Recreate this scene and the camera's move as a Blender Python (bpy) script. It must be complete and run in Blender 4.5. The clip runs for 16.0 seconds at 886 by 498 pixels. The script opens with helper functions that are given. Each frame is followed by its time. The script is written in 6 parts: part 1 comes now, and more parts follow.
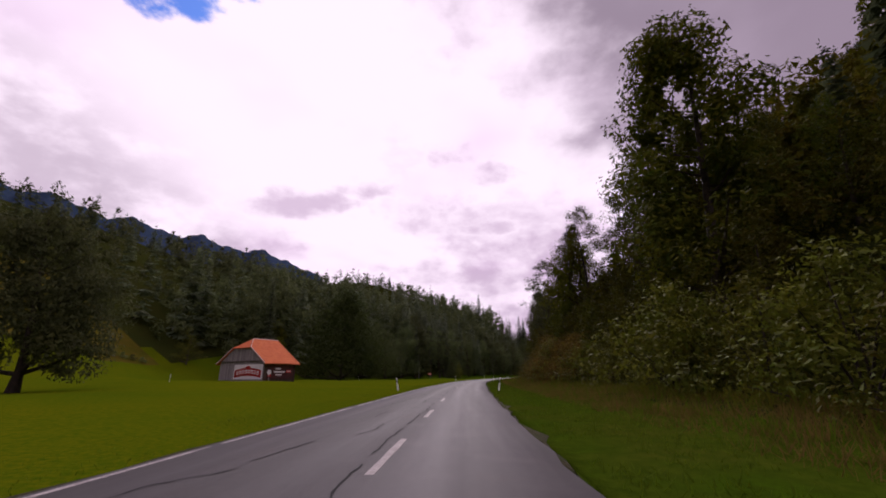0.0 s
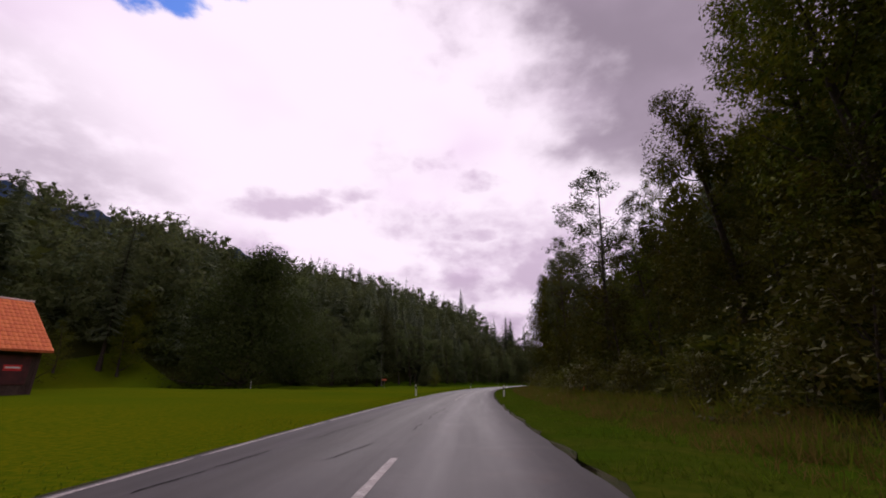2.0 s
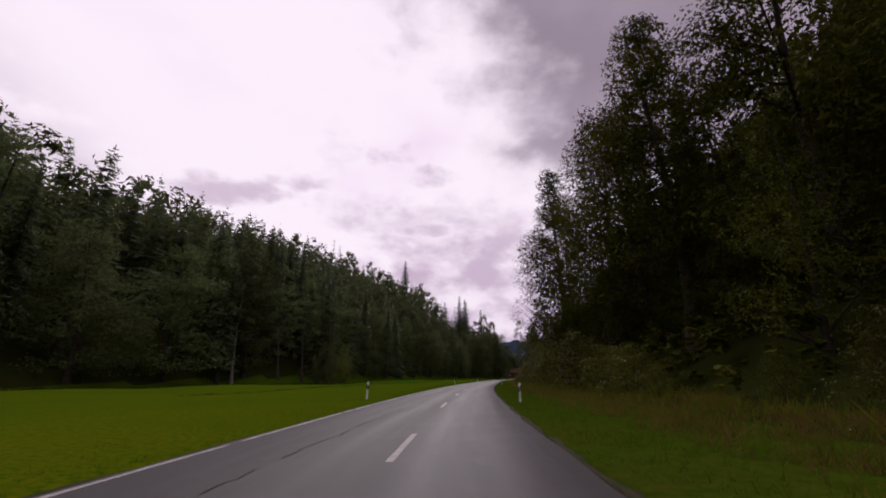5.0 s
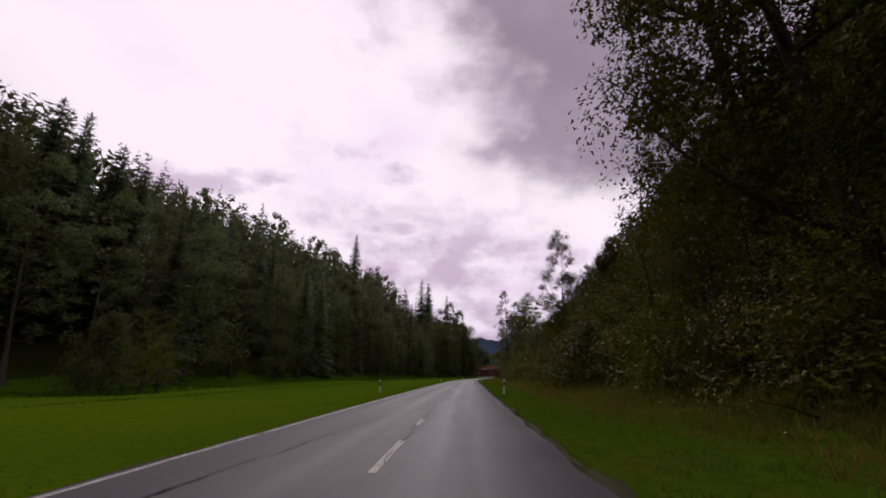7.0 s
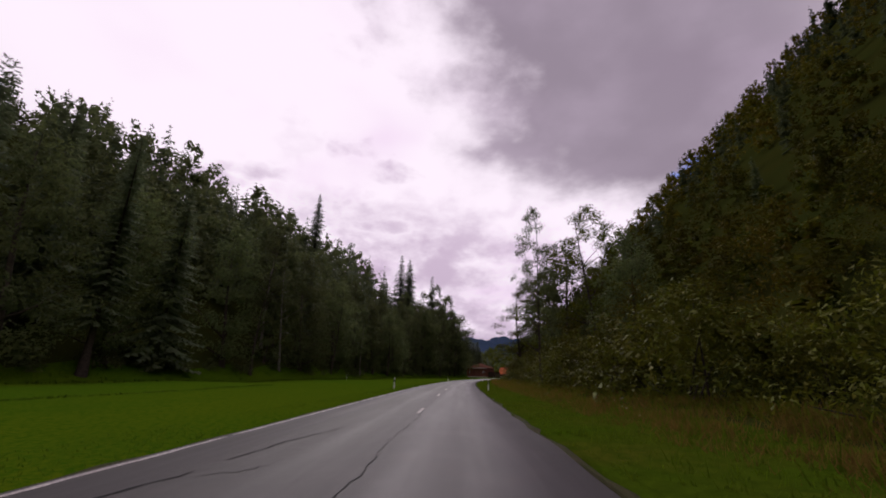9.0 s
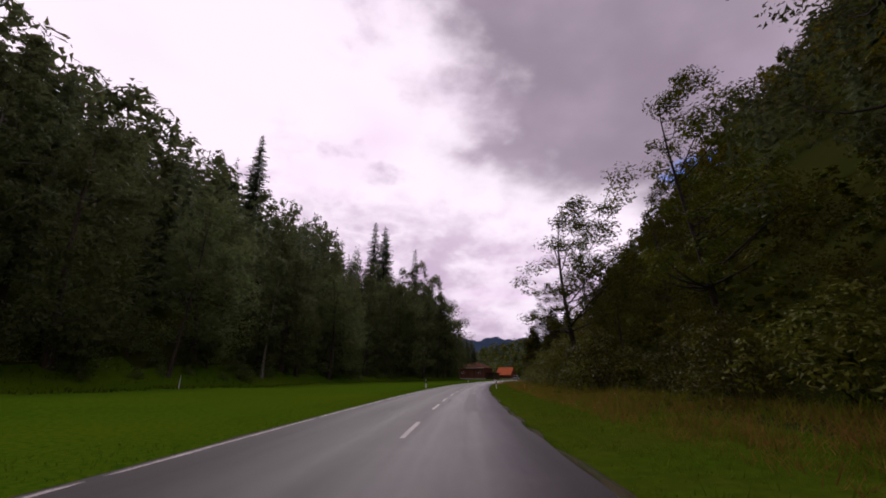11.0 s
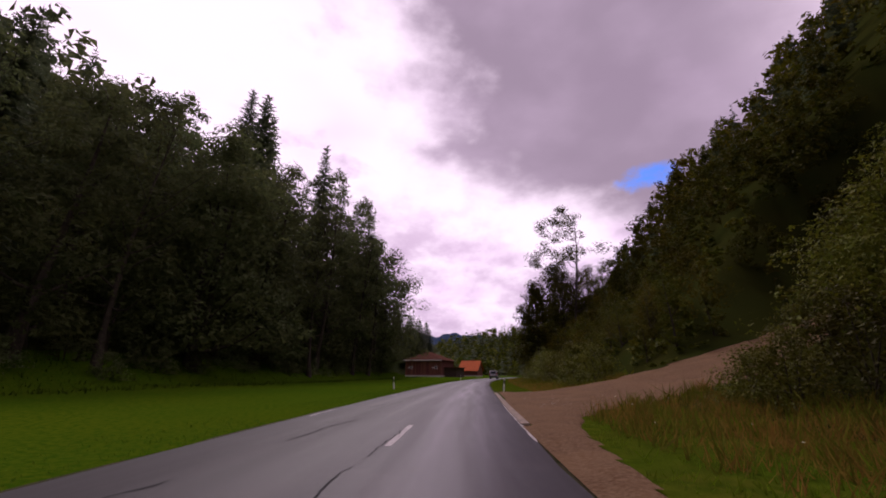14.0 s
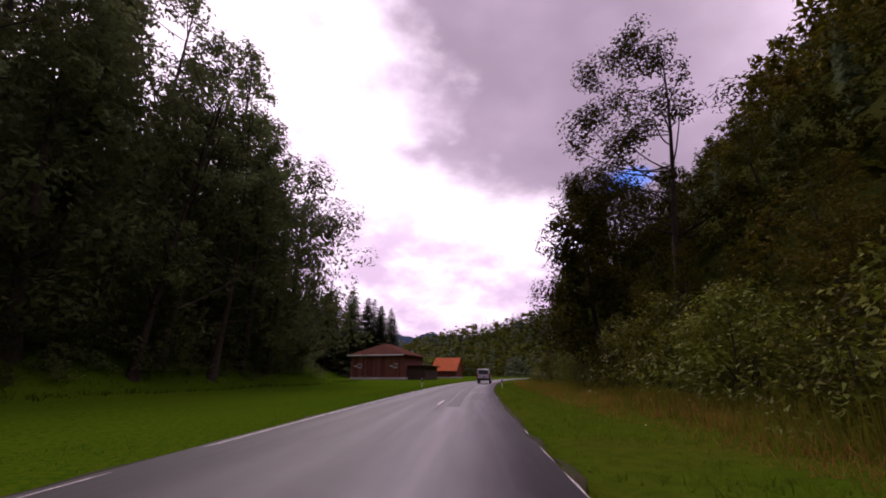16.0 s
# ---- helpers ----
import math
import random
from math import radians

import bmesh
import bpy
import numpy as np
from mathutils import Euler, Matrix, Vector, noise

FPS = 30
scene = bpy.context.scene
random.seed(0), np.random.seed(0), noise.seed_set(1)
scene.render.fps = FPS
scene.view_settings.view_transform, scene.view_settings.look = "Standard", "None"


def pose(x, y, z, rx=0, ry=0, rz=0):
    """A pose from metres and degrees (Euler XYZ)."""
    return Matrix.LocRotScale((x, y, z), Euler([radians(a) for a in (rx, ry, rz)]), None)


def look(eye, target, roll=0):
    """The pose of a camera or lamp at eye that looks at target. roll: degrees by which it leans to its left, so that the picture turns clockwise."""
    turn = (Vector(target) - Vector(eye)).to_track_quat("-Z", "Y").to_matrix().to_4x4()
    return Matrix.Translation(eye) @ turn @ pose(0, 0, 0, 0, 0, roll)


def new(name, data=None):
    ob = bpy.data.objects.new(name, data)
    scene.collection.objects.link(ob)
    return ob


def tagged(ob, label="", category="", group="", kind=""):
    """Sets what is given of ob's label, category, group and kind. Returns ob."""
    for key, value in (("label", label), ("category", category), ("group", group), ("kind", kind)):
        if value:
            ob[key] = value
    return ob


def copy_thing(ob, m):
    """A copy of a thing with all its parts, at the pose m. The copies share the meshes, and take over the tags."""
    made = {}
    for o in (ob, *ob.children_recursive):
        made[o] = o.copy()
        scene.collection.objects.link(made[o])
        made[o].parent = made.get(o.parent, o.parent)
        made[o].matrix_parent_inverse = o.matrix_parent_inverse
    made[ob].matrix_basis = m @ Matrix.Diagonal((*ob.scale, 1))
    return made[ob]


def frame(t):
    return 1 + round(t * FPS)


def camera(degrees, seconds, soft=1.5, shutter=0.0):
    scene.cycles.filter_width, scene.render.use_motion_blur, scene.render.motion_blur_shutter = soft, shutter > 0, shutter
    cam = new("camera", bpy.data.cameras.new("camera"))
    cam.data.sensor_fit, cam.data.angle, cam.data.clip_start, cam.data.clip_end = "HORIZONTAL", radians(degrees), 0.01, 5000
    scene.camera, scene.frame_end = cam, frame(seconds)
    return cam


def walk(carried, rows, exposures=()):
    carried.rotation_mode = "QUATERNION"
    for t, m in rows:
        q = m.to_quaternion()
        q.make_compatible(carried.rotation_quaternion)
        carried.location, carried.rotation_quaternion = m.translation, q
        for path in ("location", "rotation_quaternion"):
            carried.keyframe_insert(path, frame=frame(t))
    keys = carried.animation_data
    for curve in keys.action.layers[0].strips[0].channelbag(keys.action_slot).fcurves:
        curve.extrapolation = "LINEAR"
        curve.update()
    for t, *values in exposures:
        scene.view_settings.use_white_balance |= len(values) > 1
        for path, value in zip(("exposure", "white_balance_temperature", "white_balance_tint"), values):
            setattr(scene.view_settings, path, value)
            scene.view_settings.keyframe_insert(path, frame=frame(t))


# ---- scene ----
cam = camera(95.0, 16.0, soft=1.8)
EXPOSURES = [(t, stops, 6500, tint) for t, stops, tint in ((0.0, -0.12, 22.0), (4.0, -0.24, 14.0), (9.0, -0.2, 14.0), (12.0, -0.12, 20.0), (14.5, 0.06, 30.0), (16.0, 0.26, 30.0))]
PATH = [
    (0.0, (0.000, -0.000, 1.127), (0.000, 9.546, 4.105), -0.32),
    (0.5, (0.664, 12.936, 1.193), (0.727, 22.468, 4.214), -0.02),
    (1.0, (1.407, 25.652, 1.249), (1.556, 35.182, 4.277), 0.24),
    (1.5, (2.173, 37.935, 1.179), (2.478, 47.442, 4.265), 0.36),
    (2.0, (3.128, 50.119, 1.159), (3.560, 59.608, 4.286), 0.37),
    (2.5, (4.331, 62.301, 1.176), (4.903, 71.791, 4.277), 0.35),
    (3.0, (5.775, 74.448, 1.185), (6.566, 83.920, 4.291), 0.26),
    (3.5, (7.474, 86.546, 1.206), (8.496, 95.993, 4.324), 0.42),
    (4.0, (9.397, 98.598, 1.218), (10.609, 108.028, 4.318), 0.48),
    (4.5, (11.599, 110.655, 1.199), (13.007, 120.087, 4.206), 0.37),
    (5.0, (14.065, 122.700, 1.191), (15.675, 132.100, 4.198), 0.34),
    (5.5, (16.801, 134.718, 1.188), (18.624, 144.079, 4.195), 0.32),
    (6.0, (19.813, 146.692, 1.184), (21.850, 156.009, 4.192), 0.28),
    (6.5, (23.091, 158.613, 1.179), (25.334, 167.898, 4.137), 0.08),
    (7.0, (26.605, 170.478, 1.174), (29.013, 179.715, 4.154), -0.15),
    (7.5, (30.280, 182.310, 1.222), (32.751, 191.542, 4.165), 0.36),
    (8.0, (34.138, 194.054, 1.144), (36.695, 203.257, 4.105), 0.49),
    (8.5, (37.917, 205.697, 1.182), (40.515, 214.883, 4.159), 0.67),
    (9.0, (41.702, 217.177, 1.195), (44.315, 226.362, 4.162), 0.84),
    (9.5, (45.442, 228.524, 1.190), (48.060, 237.695, 4.197), 0.45),
    (10.0, (49.170, 239.751, 1.188), (51.817, 248.913, 4.195), 0.36),
    (10.5, (52.928, 250.869, 1.188), (55.641, 260.013, 4.195), 0.34),
    (11.0, (56.768, 261.889, 1.187), (59.586, 271.001, 4.194), 0.34),
    (11.5, (60.749, 272.818, 1.187), (63.710, 281.896, 4.158), 0.33),
    (12.0, (64.963, 283.652, 1.187), (68.081, 292.670, 4.179), 0.20),
    (12.5, (69.362, 294.495, 1.186), (72.601, 303.475, 4.164), 0.36),
    (13.0, (74.027, 305.431, 1.182), (77.419, 314.363, 4.132), 0.43),
    (13.5, (78.943, 316.318, 1.176), (82.529, 325.168, 4.147), 0.39),
    (14.0, (83.946, 327.036, 1.155), (87.662, 335.841, 4.097), 0.47),
    (14.5, (89.202, 337.558, 1.187), (93.018, 346.297, 4.200), 0.84),
    (15.0, (94.576, 347.888, 1.200), (98.525, 356.586, 4.156), 0.74),
    (15.5, (99.852, 357.885, 1.186), (103.907, 366.521, 4.181), 0.38),
    (16.0, (105.127, 367.549, 1.172), (109.299, 376.139, 4.139), 0.05),
]
walk(cam, [(t, look(eye, target, roll)) for t, eye, target, roll in PATH], EXPOSURES)

# ---------------------------------------------------------------- world and light
world = bpy.data.worlds.new("overcast_sky")
scene.world = world
world.use_nodes = True


def graph(tree):
    """Small helper to write node graphs: N(type, inputs..., props)."""
    nodes, links = tree.nodes, tree.links

    def N(kind, *ins, out=0, **props):
        n = nodes.new(kind)
        for k, v in props.items():
            if k == "data_type":
                n.data_type = v
            elif k == "operation":
                n.operation = v
            elif k == "blend_type":
                n.blend_type = v
            elif k == "noise_dimensions":
                n.noise_dimensions = v
            elif k == "interpolation_type":
                n.interpolation_type = v
            elif k == "feature":
                n.feature = v
            elif k == "use_clamp":
                n.use_clamp = v
        for i, v in enumerate(ins):
            if v is None:
                continue
            if isinstance(v, bpy.types.NodeSocket):
                links.new(v, n.inputs[i])
            else:
                n.inputs[i].default_value = v
        return n.outputs[out]
    return nodes, links, N


def build_sky():
    nodes, links, N = graph(world.node_tree)
    nodes.clear()
    m = lambda op, *a: N("ShaderNodeMath", *a, operation=op)
    step = lambda x, a, b: N("ShaderNodeMapRange", x, a, b, 0.0, 1.0, interpolation_type="SMOOTHSTEP")
    mix = lambda f, a, b: N("ShaderNodeMix", f, None, None, None, None, None, a, b, data_type="RGBA", out=2)
    nishita = nodes.new("ShaderNodeTexSky")
    nishita.sky_type, nishita.sun_disc = "NISHITA", False
    nishita.sun_elevation, nishita.sun_rotation = radians(SUN_EL), radians(SUN_AZ)
    coord = nodes.new("ShaderNodeTexCoord").outputs["Generated"]
    sep = nodes.new("ShaderNodeSeparateXYZ")
    links.new(coord, sep.inputs[0])
    x, y, z = sep.outputs
    zc = m("ADD", m("MAXIMUM", z, 0.0), 0.12)
    u, v = m("DIVIDE", x, zc), m("DIVIDE", y, zc)          # the cloud layer seen from below, flattened towards the horizon
    comb = nodes.new("ShaderNodeCombineXYZ")
    links.new(u, comb.inputs[0]), links.new(v, comb.inputs[1])
    p = comb.outputs[0]
    noise_at = lambda scale, detail, rough=0.55, dist=0.0: N("ShaderNodeTexNoise", p, None, scale, detail, rough, 2.0, 0.0, dist)
    big = noise_at(1.1, 3.0)
    round_ = nodes.new("ShaderNodeCombineXYZ")
    for i, (a, k) in enumerate(((x, 1.0), (y, 1.0), (z, 1.7))):
        links.new(m("MULTIPLY", a, k), round_.inputs[i])
    billow = lambda scale, detail, rough, dist: N("ShaderNodeTexNoise", round_.outputs[0], None, scale, detail, rough, 2.0, 0.0, dist)
    puff = billow(5.0, 5.0, 0.52, 0.5)
    fine = billow(13.0, 5.0, 0.55, 0.3)
    calm = billow(2.6, 3.0, 0.5, 0.3)
    soft = m("ADD", m("MULTIPLY", puff, 0.68), m("MULTIPLY", fine, 0.32))
    wob = m("MULTIPLY", m("SUBTRACT", soft, 0.5), 0.6)
    # the dark bank of cloud: ahead to the right and overhead; the sky behind is replaced below
    edge = m("ADD", m("ADD", m("MULTIPLY", m("SUBTRACT", m("MINIMUM", v, 1.1), 0.753), 0.75), m("MULTIPLY", m("MAXIMUM", m("SUBTRACT", v, 1.1), 0.0), 0.3)), 0.07)
    right = step(m("ADD", m("SUBTRACT", u, edge), m("MULTIPLY", wob, 1.3)), -0.10, 0.30)
    near = step(m("ADD", m("SUBTRACT", 1.62, v), m("MULTIPLY", wob, 1.6)), 0.0, 0.5)
    behind = step(m("ADD", y, m("MULTIPLY", wob, 0.5)), 0.40, -0.05)
    bank = m("MULTIPLY", right, near)
    # grey puffs in the bright part, more of them low over the horizon
    low = step(v, 1.25, 2.3)
    cut = m("SUBTRACT", m("SUBTRACT", 0.64, m("MULTIPLY", low, 0.12)), m("MULTIPLY", m("MULTIPLY", step(u, -0.1, 0.4), step(v, 1.15, 1.6)), 0.07))
    puffs = m("MULTIPLY", step(m("SUBTRACT", soft, cut), -0.06, 0.16), m("ADD", 0.35, m("MULTIPLY", low, 0.65)))

    def blob(cu, cv, ru, rv, ragged=1.6):
        du, dv = m("DIVIDE", m("SUBTRACT", u, cu), ru), m("DIVIDE", m("SUBTRACT", v, cv), rv)
        return m("ADD", m("ADD", m("MULTIPLY", du, du), m("MULTIPLY", dv, dv)), m("ADD", m("MULTIPLY", m("SUBTRACT", puff, 0.5), ragged * 5), m("MULTIPLY", m("SUBTRACT", fine, 0.5), ragged * 4)))
    for cu, cv, ru, rv in ((0.185, 1.52, 0.075, 0.05), (-0.67, 1.73, 0.16, 0.07), (-0.05, 1.82, 0.16, 0.09), (0.12, 1.98, 0.22, 0.08), (-0.28, 1.62, 0.10, 0.05), (-0.02, 1.38, 0.10, 0.05)):
        puffs = m("MAXIMUM", puffs, m("MULTIPLY", step(blob(cu, cv, ru * 1.2, rv * 1.3), 2.2, -0.9), 0.85))
    left = step(m("ADD", u, wob), -0.75, -1.3)
    bright = mix(step(big, 0.48, 0.72), (*BRIGHT, 1), (BRIGHT[0] * 0.90, BRIGHT[1] * 0.82, BRIGHT[2] * 0.91, 1))
    c = mix(m("MULTIPLY", puffs, 0.8), bright, (0.59, 0.445, 0.61, 1))
    c = mix(m("MULTIPLY", left, m("MULTIPLY", step(soft, 0.4, 0.62), 0.7)), c, (0.52, 0.43, 0.53, 1))
    grey = mix(step(m("ADD", m("MULTIPLY", calm, 0.7), m("MULTIPLY", soft, 0.3)), 0.36, 0.66), (0.300, 0.243, 0.310, 1), (0.47, 0.385, 0.485, 1))
    c = mix(m("MULTIPLY", bank, 0.94), c, grey)
    # unseen sky behind: bright part added right to light the left woods, grey left
    c = mix(m("MULTIPLY", behind, 0.94), c, mix(step(m("ADD", x, wob), -0.6, 0.5), (0.34, 0.29, 0.35, 1), (1.22, 1.06, 1.20, 1)))
    haze = m("MULTIPLY", step(z, 0.30, 0.05), m("ADD", 0.16, m("MULTIPLY", step(soft, 0.44, 0.60), 0.52)))
    c = mix(haze, c, (0.58, 0.455, 0.60, 1))
    gap = m("MAXIMUM", step(blob(1.37, 1.06, 0.085, 0.095, 1.7), 2.3, -0.3), step(blob(-0.57, 0.71, 0.14, 0.075, 1.2), 1.4, 0.2))
    blue = N("ShaderNodeMix", 1.0, None, None, None, None, None, nishita.outputs[0], (0.040, 0.090, 0.19, 1), data_type="RGBA", blend_type="MULTIPLY", out=2)
    c = mix(m("MULTIPLY", gap, 0.95), c, blue)
    back = nodes.new("ShaderNodeBackground")
    back.inputs["Strength"].default_value = SKY
    links.new(c, back.inputs["Color"])
    out = nodes.new("ShaderNodeOutputWorld")
    links.new(back.outputs[0], out.inputs["Surface"])


SKY = 1.0
BRIGHT = (1.14, 1.03, 1.14)
SUN_EL, SUN_AZ = 44.0, 8.0
build_sky()
sun = new("sun", bpy.data.lights.new("sun", "SUN"))
sun.data.energy, sun.data.angle, sun.data.color = 1.5, radians(16), (1.0, 0.95, 0.90)
away = Vector((math.sin(radians(SUN_AZ)) * math.cos(radians(SUN_EL)), math.cos(radians(SUN_AZ)) * math.cos(radians(SUN_EL)), math.sin(radians(SUN_EL))))
sun.matrix_world = look(away * 50, (0, 0, 0))


# ---------------------------------------------------------------- materials
def material(name, color, rough=0.8, spec=0.3, second=None, scale=4.0, fine=None, fine_scale=40.0, bump=0.0, bump_scale=30.0,
             metal=0.0, vary=0.0, island=0.0, translucent=0.0, rough2=None, emit=None, along=None):
    """A surface with a base colour, a second colour in large blotches, fine grain, relief, and a variation from object to object."""
    mat = bpy.data.materials.new(name)
    mat.use_nodes = True
    nodes, links, N = graph(mat.node_tree)
    nodes.clear()
    mix = lambda f, a, b, kind="MIX": N("ShaderNodeMix", f, None, None, None, None, None, a, b, data_type="RGBA", blend_type=kind, out=2)
    ramp = lambda x, a, b, c=0.0, d=1.0: N("ShaderNodeMapRange", x, a, b, c, d)
    geo = nodes.new("ShaderNodeTexCoord").outputs["Object"]
    shader = nodes.new("ShaderNodeBsdfPrincipled")
    c = (*color, 1)
    blotch = None
    if second:
        blotch = ramp(N("ShaderNodeTexNoise", geo, None, scale, 4.0, 0.6), 0.36, 0.64)
        c = mix(blotch, c, (*second, 1))
    if fine:
        grain = ramp(N("ShaderNodeTexNoise", geo, None, fine_scale, 3.0, 0.7), 0.38, 0.66)
        c = mix(grain, c, (*fine, 1))
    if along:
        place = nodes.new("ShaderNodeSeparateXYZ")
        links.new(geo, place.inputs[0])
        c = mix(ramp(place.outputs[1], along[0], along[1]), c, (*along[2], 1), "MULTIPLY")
    if vary:
        info = nodes.new("ShaderNodeObjectInfo").outputs["Random"]
        c = N("ShaderNodeHueSaturation", ramp(info, 0, 1, 0.5 - vary * 0.018, 0.5 + vary * 0.022), 1.0, ramp(info, 0, 1, 1 - vary * 0.48, 1 + vary * 0.46), 1.0, c)
    if island:
        rnd = nodes.new("ShaderNodeNewGeometry").outputs["Random Per Island"]
        c = N("ShaderNodeHueSaturation", ramp(rnd, 0, 1, 0.5 - island * 0.05, 0.5 + island * 0.03), 1.0, ramp(rnd, 0, 1, 1 - island * 0.6, 1 + island * 0.6), 1.0, c)
    if isinstance(c, bpy.types.NodeSocket):
        links.new(c, shader.inputs["Base Color"])
    else:
        shader.inputs["Base Color"].default_value = c
    shader.inputs["Roughness"].default_value = rough
    if rough2 is not None and blotch is not None:
        links.new(ramp(blotch, 0, 1, rough, rough2), shader.inputs["Roughness"])
    shader.inputs["Metallic"].default_value = metal
    shader.inputs["Specular IOR Level"].default_value = spec
    if emit:
        shader.inputs["Emission Color"].default_value, shader.inputs["Emission Strength"].default_value = (*emit[0], 1), emit[1]
    if bump:
        b = nodes.new("ShaderNodeBump")
        b.inputs["Strength"].default_value, b.inputs["Distance"].default_value = bump, 0.05
        links.new(N("ShaderNodeTexNoise", geo, None, bump_scale, 4.0, 0.65), b.inputs["Height"])
        links.new(b.outputs[0], shader.inputs["Normal"])
    out = nodes.new("ShaderNodeOutputMaterial")
    surface = shader.outputs[0]
    if translucent:
        t = nodes.new("ShaderNodeBsdfTranslucent")
        if isinstance(c, bpy.types.NodeSocket):
            links.new(c, t.inputs[0])
        else:
            t.inputs[0].default_value = c
        surface = N("ShaderNodeMixShader", translucent, shader.outputs[0], t.outputs[0])
    links.new(surface, out.inputs["Surface"])
    return mat


def ground_material():
    """Mown meadow, rougher and browner grass along the right, forest floor further off."""
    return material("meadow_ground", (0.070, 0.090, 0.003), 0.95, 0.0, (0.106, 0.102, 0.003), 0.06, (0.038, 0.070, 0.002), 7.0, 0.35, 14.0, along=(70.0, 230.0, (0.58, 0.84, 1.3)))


def asphalt_material():
    """Damp worn asphalt: long streaks along the road, polished wheel tracks, repairs and fine grit."""
    mat = bpy.data.materials.new("damp_asphalt")
    mat.use_nodes = True
    nodes, links, N = graph(mat.node_tree)
    nodes.clear()
    m = lambda op, *a: N("ShaderNodeMath", *a, operation=op)
    mix = lambda f, a, b: N("ShaderNodeMix", f, None, None, None, None, None, a, b, data_type="RGBA", out=2)
    ramp = lambda x, a, b, c=0.0, d=1.0: N("ShaderNodeMapRange", x, a, b, c, d)
    tex = nodes.new("ShaderNodeTexCoord")
    uv, ob = tex.outputs["UV"], tex.outputs["Object"]
    sep = nodes.new("ShaderNodeSeparateXYZ")
    links.new(uv, sep.inputs[0])
    comb = nodes.new("ShaderNodeCombineXYZ")
    links.new(m("MULTIPLY", sep.outputs[0], 2.0), comb.inputs[0]), links.new(m("MULTIPLY", sep.outputs[1], 0.09), comb.inputs[1])
    streak = ramp(N("ShaderNodeTexNoise", comb.outputs[0], None, 1.0, 4.0, 0.6), 0.3, 0.7)
    blotch = ramp(N("ShaderNodeTexNoise", ob, None, 0.35, 4.0, 0.65), 0.35, 0.65)
    grit = ramp(N("ShaderNodeTexNoise", ob, None, 90.0, 2.0, 0.7), 0.3, 0.7)
    o = sep.outputs[0]
    track = None
    for c in (-3.55, -2.05, -0.55, 0.85):
        d = m("DIVIDE", m("SUBTRACT", o, c), 0.34)
        g = m("POWER", 2.718, m("MULTIPLY", m("MULTIPLY", d, d), -1.0))
        track = g if track is None else m("MAXIMUM", track, g)
    c = mix(streak, (0.041, 0.033, 0.039, 1), (0.066, 0.053, 0.062, 1))
    c = mix(m("MULTIPLY", blotch, 0.6), c, (0.048, 0.037, 0.041, 1))
    c = mix(m("MULTIPLY", track, 0.24), c, (0.086, 0.072, 0.086, 1))
    mottle = ramp(N("ShaderNodeTexNoise", ob, None, 4.5, 5.0, 0.75), 0.38, 0.66)
    c = mix(m("MULTIPLY", mottle, 0.45), c, (0.036, 0.029, 0.033, 1))
    pale = ramp(N("ShaderNodeTexNoise", ob, None, 0.9, 4.0, 0.6), 0.52, 0.66)
    c = mix(m("MULTIPLY", pale, 0.40), c, (0.108, 0.086, 0.096, 1))
    rust = ramp(N("ShaderNodeTexNoise", ob, None, 0.55, 5.0, 0.7), 0.56, 0.68)
    c = mix(m("MULTIPLY", rust, 0.45), c, (0.082, 0.052, 0.050, 1))
    # broad bands of older and newer surface along the lanes
    lanes = ramp(N("ShaderNodeTexNoise", m("MULTIPLY", o, 1.0), None, 1.7, 2.0, 0.5), 0.42, 0.58)
    c = mix(m("MULTIPLY", lanes, 0.2), c, (0.040, 0.033, 0.041, 1))
    c = mix(m("MULTIPLY", grit, 0.4), c, (0.034, 0.028, 0.033, 1))
    # the lane on the left is darker
    c = mix(ramp(o, -2.6, -0.7, 0.60, 0.0), c, (0.026, 0.021, 0.0195, 1))
    # damper and so darker further along
    damp = N("ShaderNodeMapRange", sep.outputs[1], 120.0, 330.0, 1.0, 0.70)
    grey = nodes.new("ShaderNodeCombineXYZ")
    for i in range(3):
        links.new(damp, grey.inputs[i])
    c = N("ShaderNodeMix", 1.0, None, None, None, None, None, c, grey.outputs[0], data_type="RGBA", blend_type="MULTIPLY", out=2)
    sh = nodes.new("ShaderNodeBsdfPrincipled")
    links.new(c, sh.inputs["Base Color"])
    # wet film in the lane on the right, more of it further along
    lane = m("DIVIDE", m("SUBTRACT", o, 0.1), 1.3)
    wet = m("MULTIPLY", m("POWER", 2.718, m("MULTIPLY", m("MULTIPLY", lane, lane), -1.0)), N("ShaderNodeMapRange", sep.outputs[1], 230.0, 370.0, 0.25, 1.0))
    wet = m("MULTIPLY", wet, ramp(N("ShaderNodeTexNoise", comb.outputs[0], None, 0.8, 3.0, 0.6), 0.35, 0.62, 0.35, 1.0))
    dull = m("SUBTRACT", ramp(streak, 0, 1, 0.68, 0.60), m("MULTIPLY", track, 0.07))
    links.new(m("SUBTRACT", dull, m("MULTIPLY", wet, 0.22)), sh.inputs["Roughness"])
    sh.inputs["Specular IOR Level"].default_value = 0.34
    b = nodes.new("ShaderNodeBump")
    b.inputs["Strength"].default_value, b.inputs["Distance"].default_value = 0.25, 0.02
    links.new(N("ShaderNodeTexNoise", ob, None, 120.0, 3.0, 0.7), b.inputs["Height"])
    links.new(b.outputs[0], sh.inputs["Normal"])
    out = nodes.new("ShaderNodeOutputMaterial")
    links.new(sh.outputs[0], out.inputs["Surface"])
    return mat


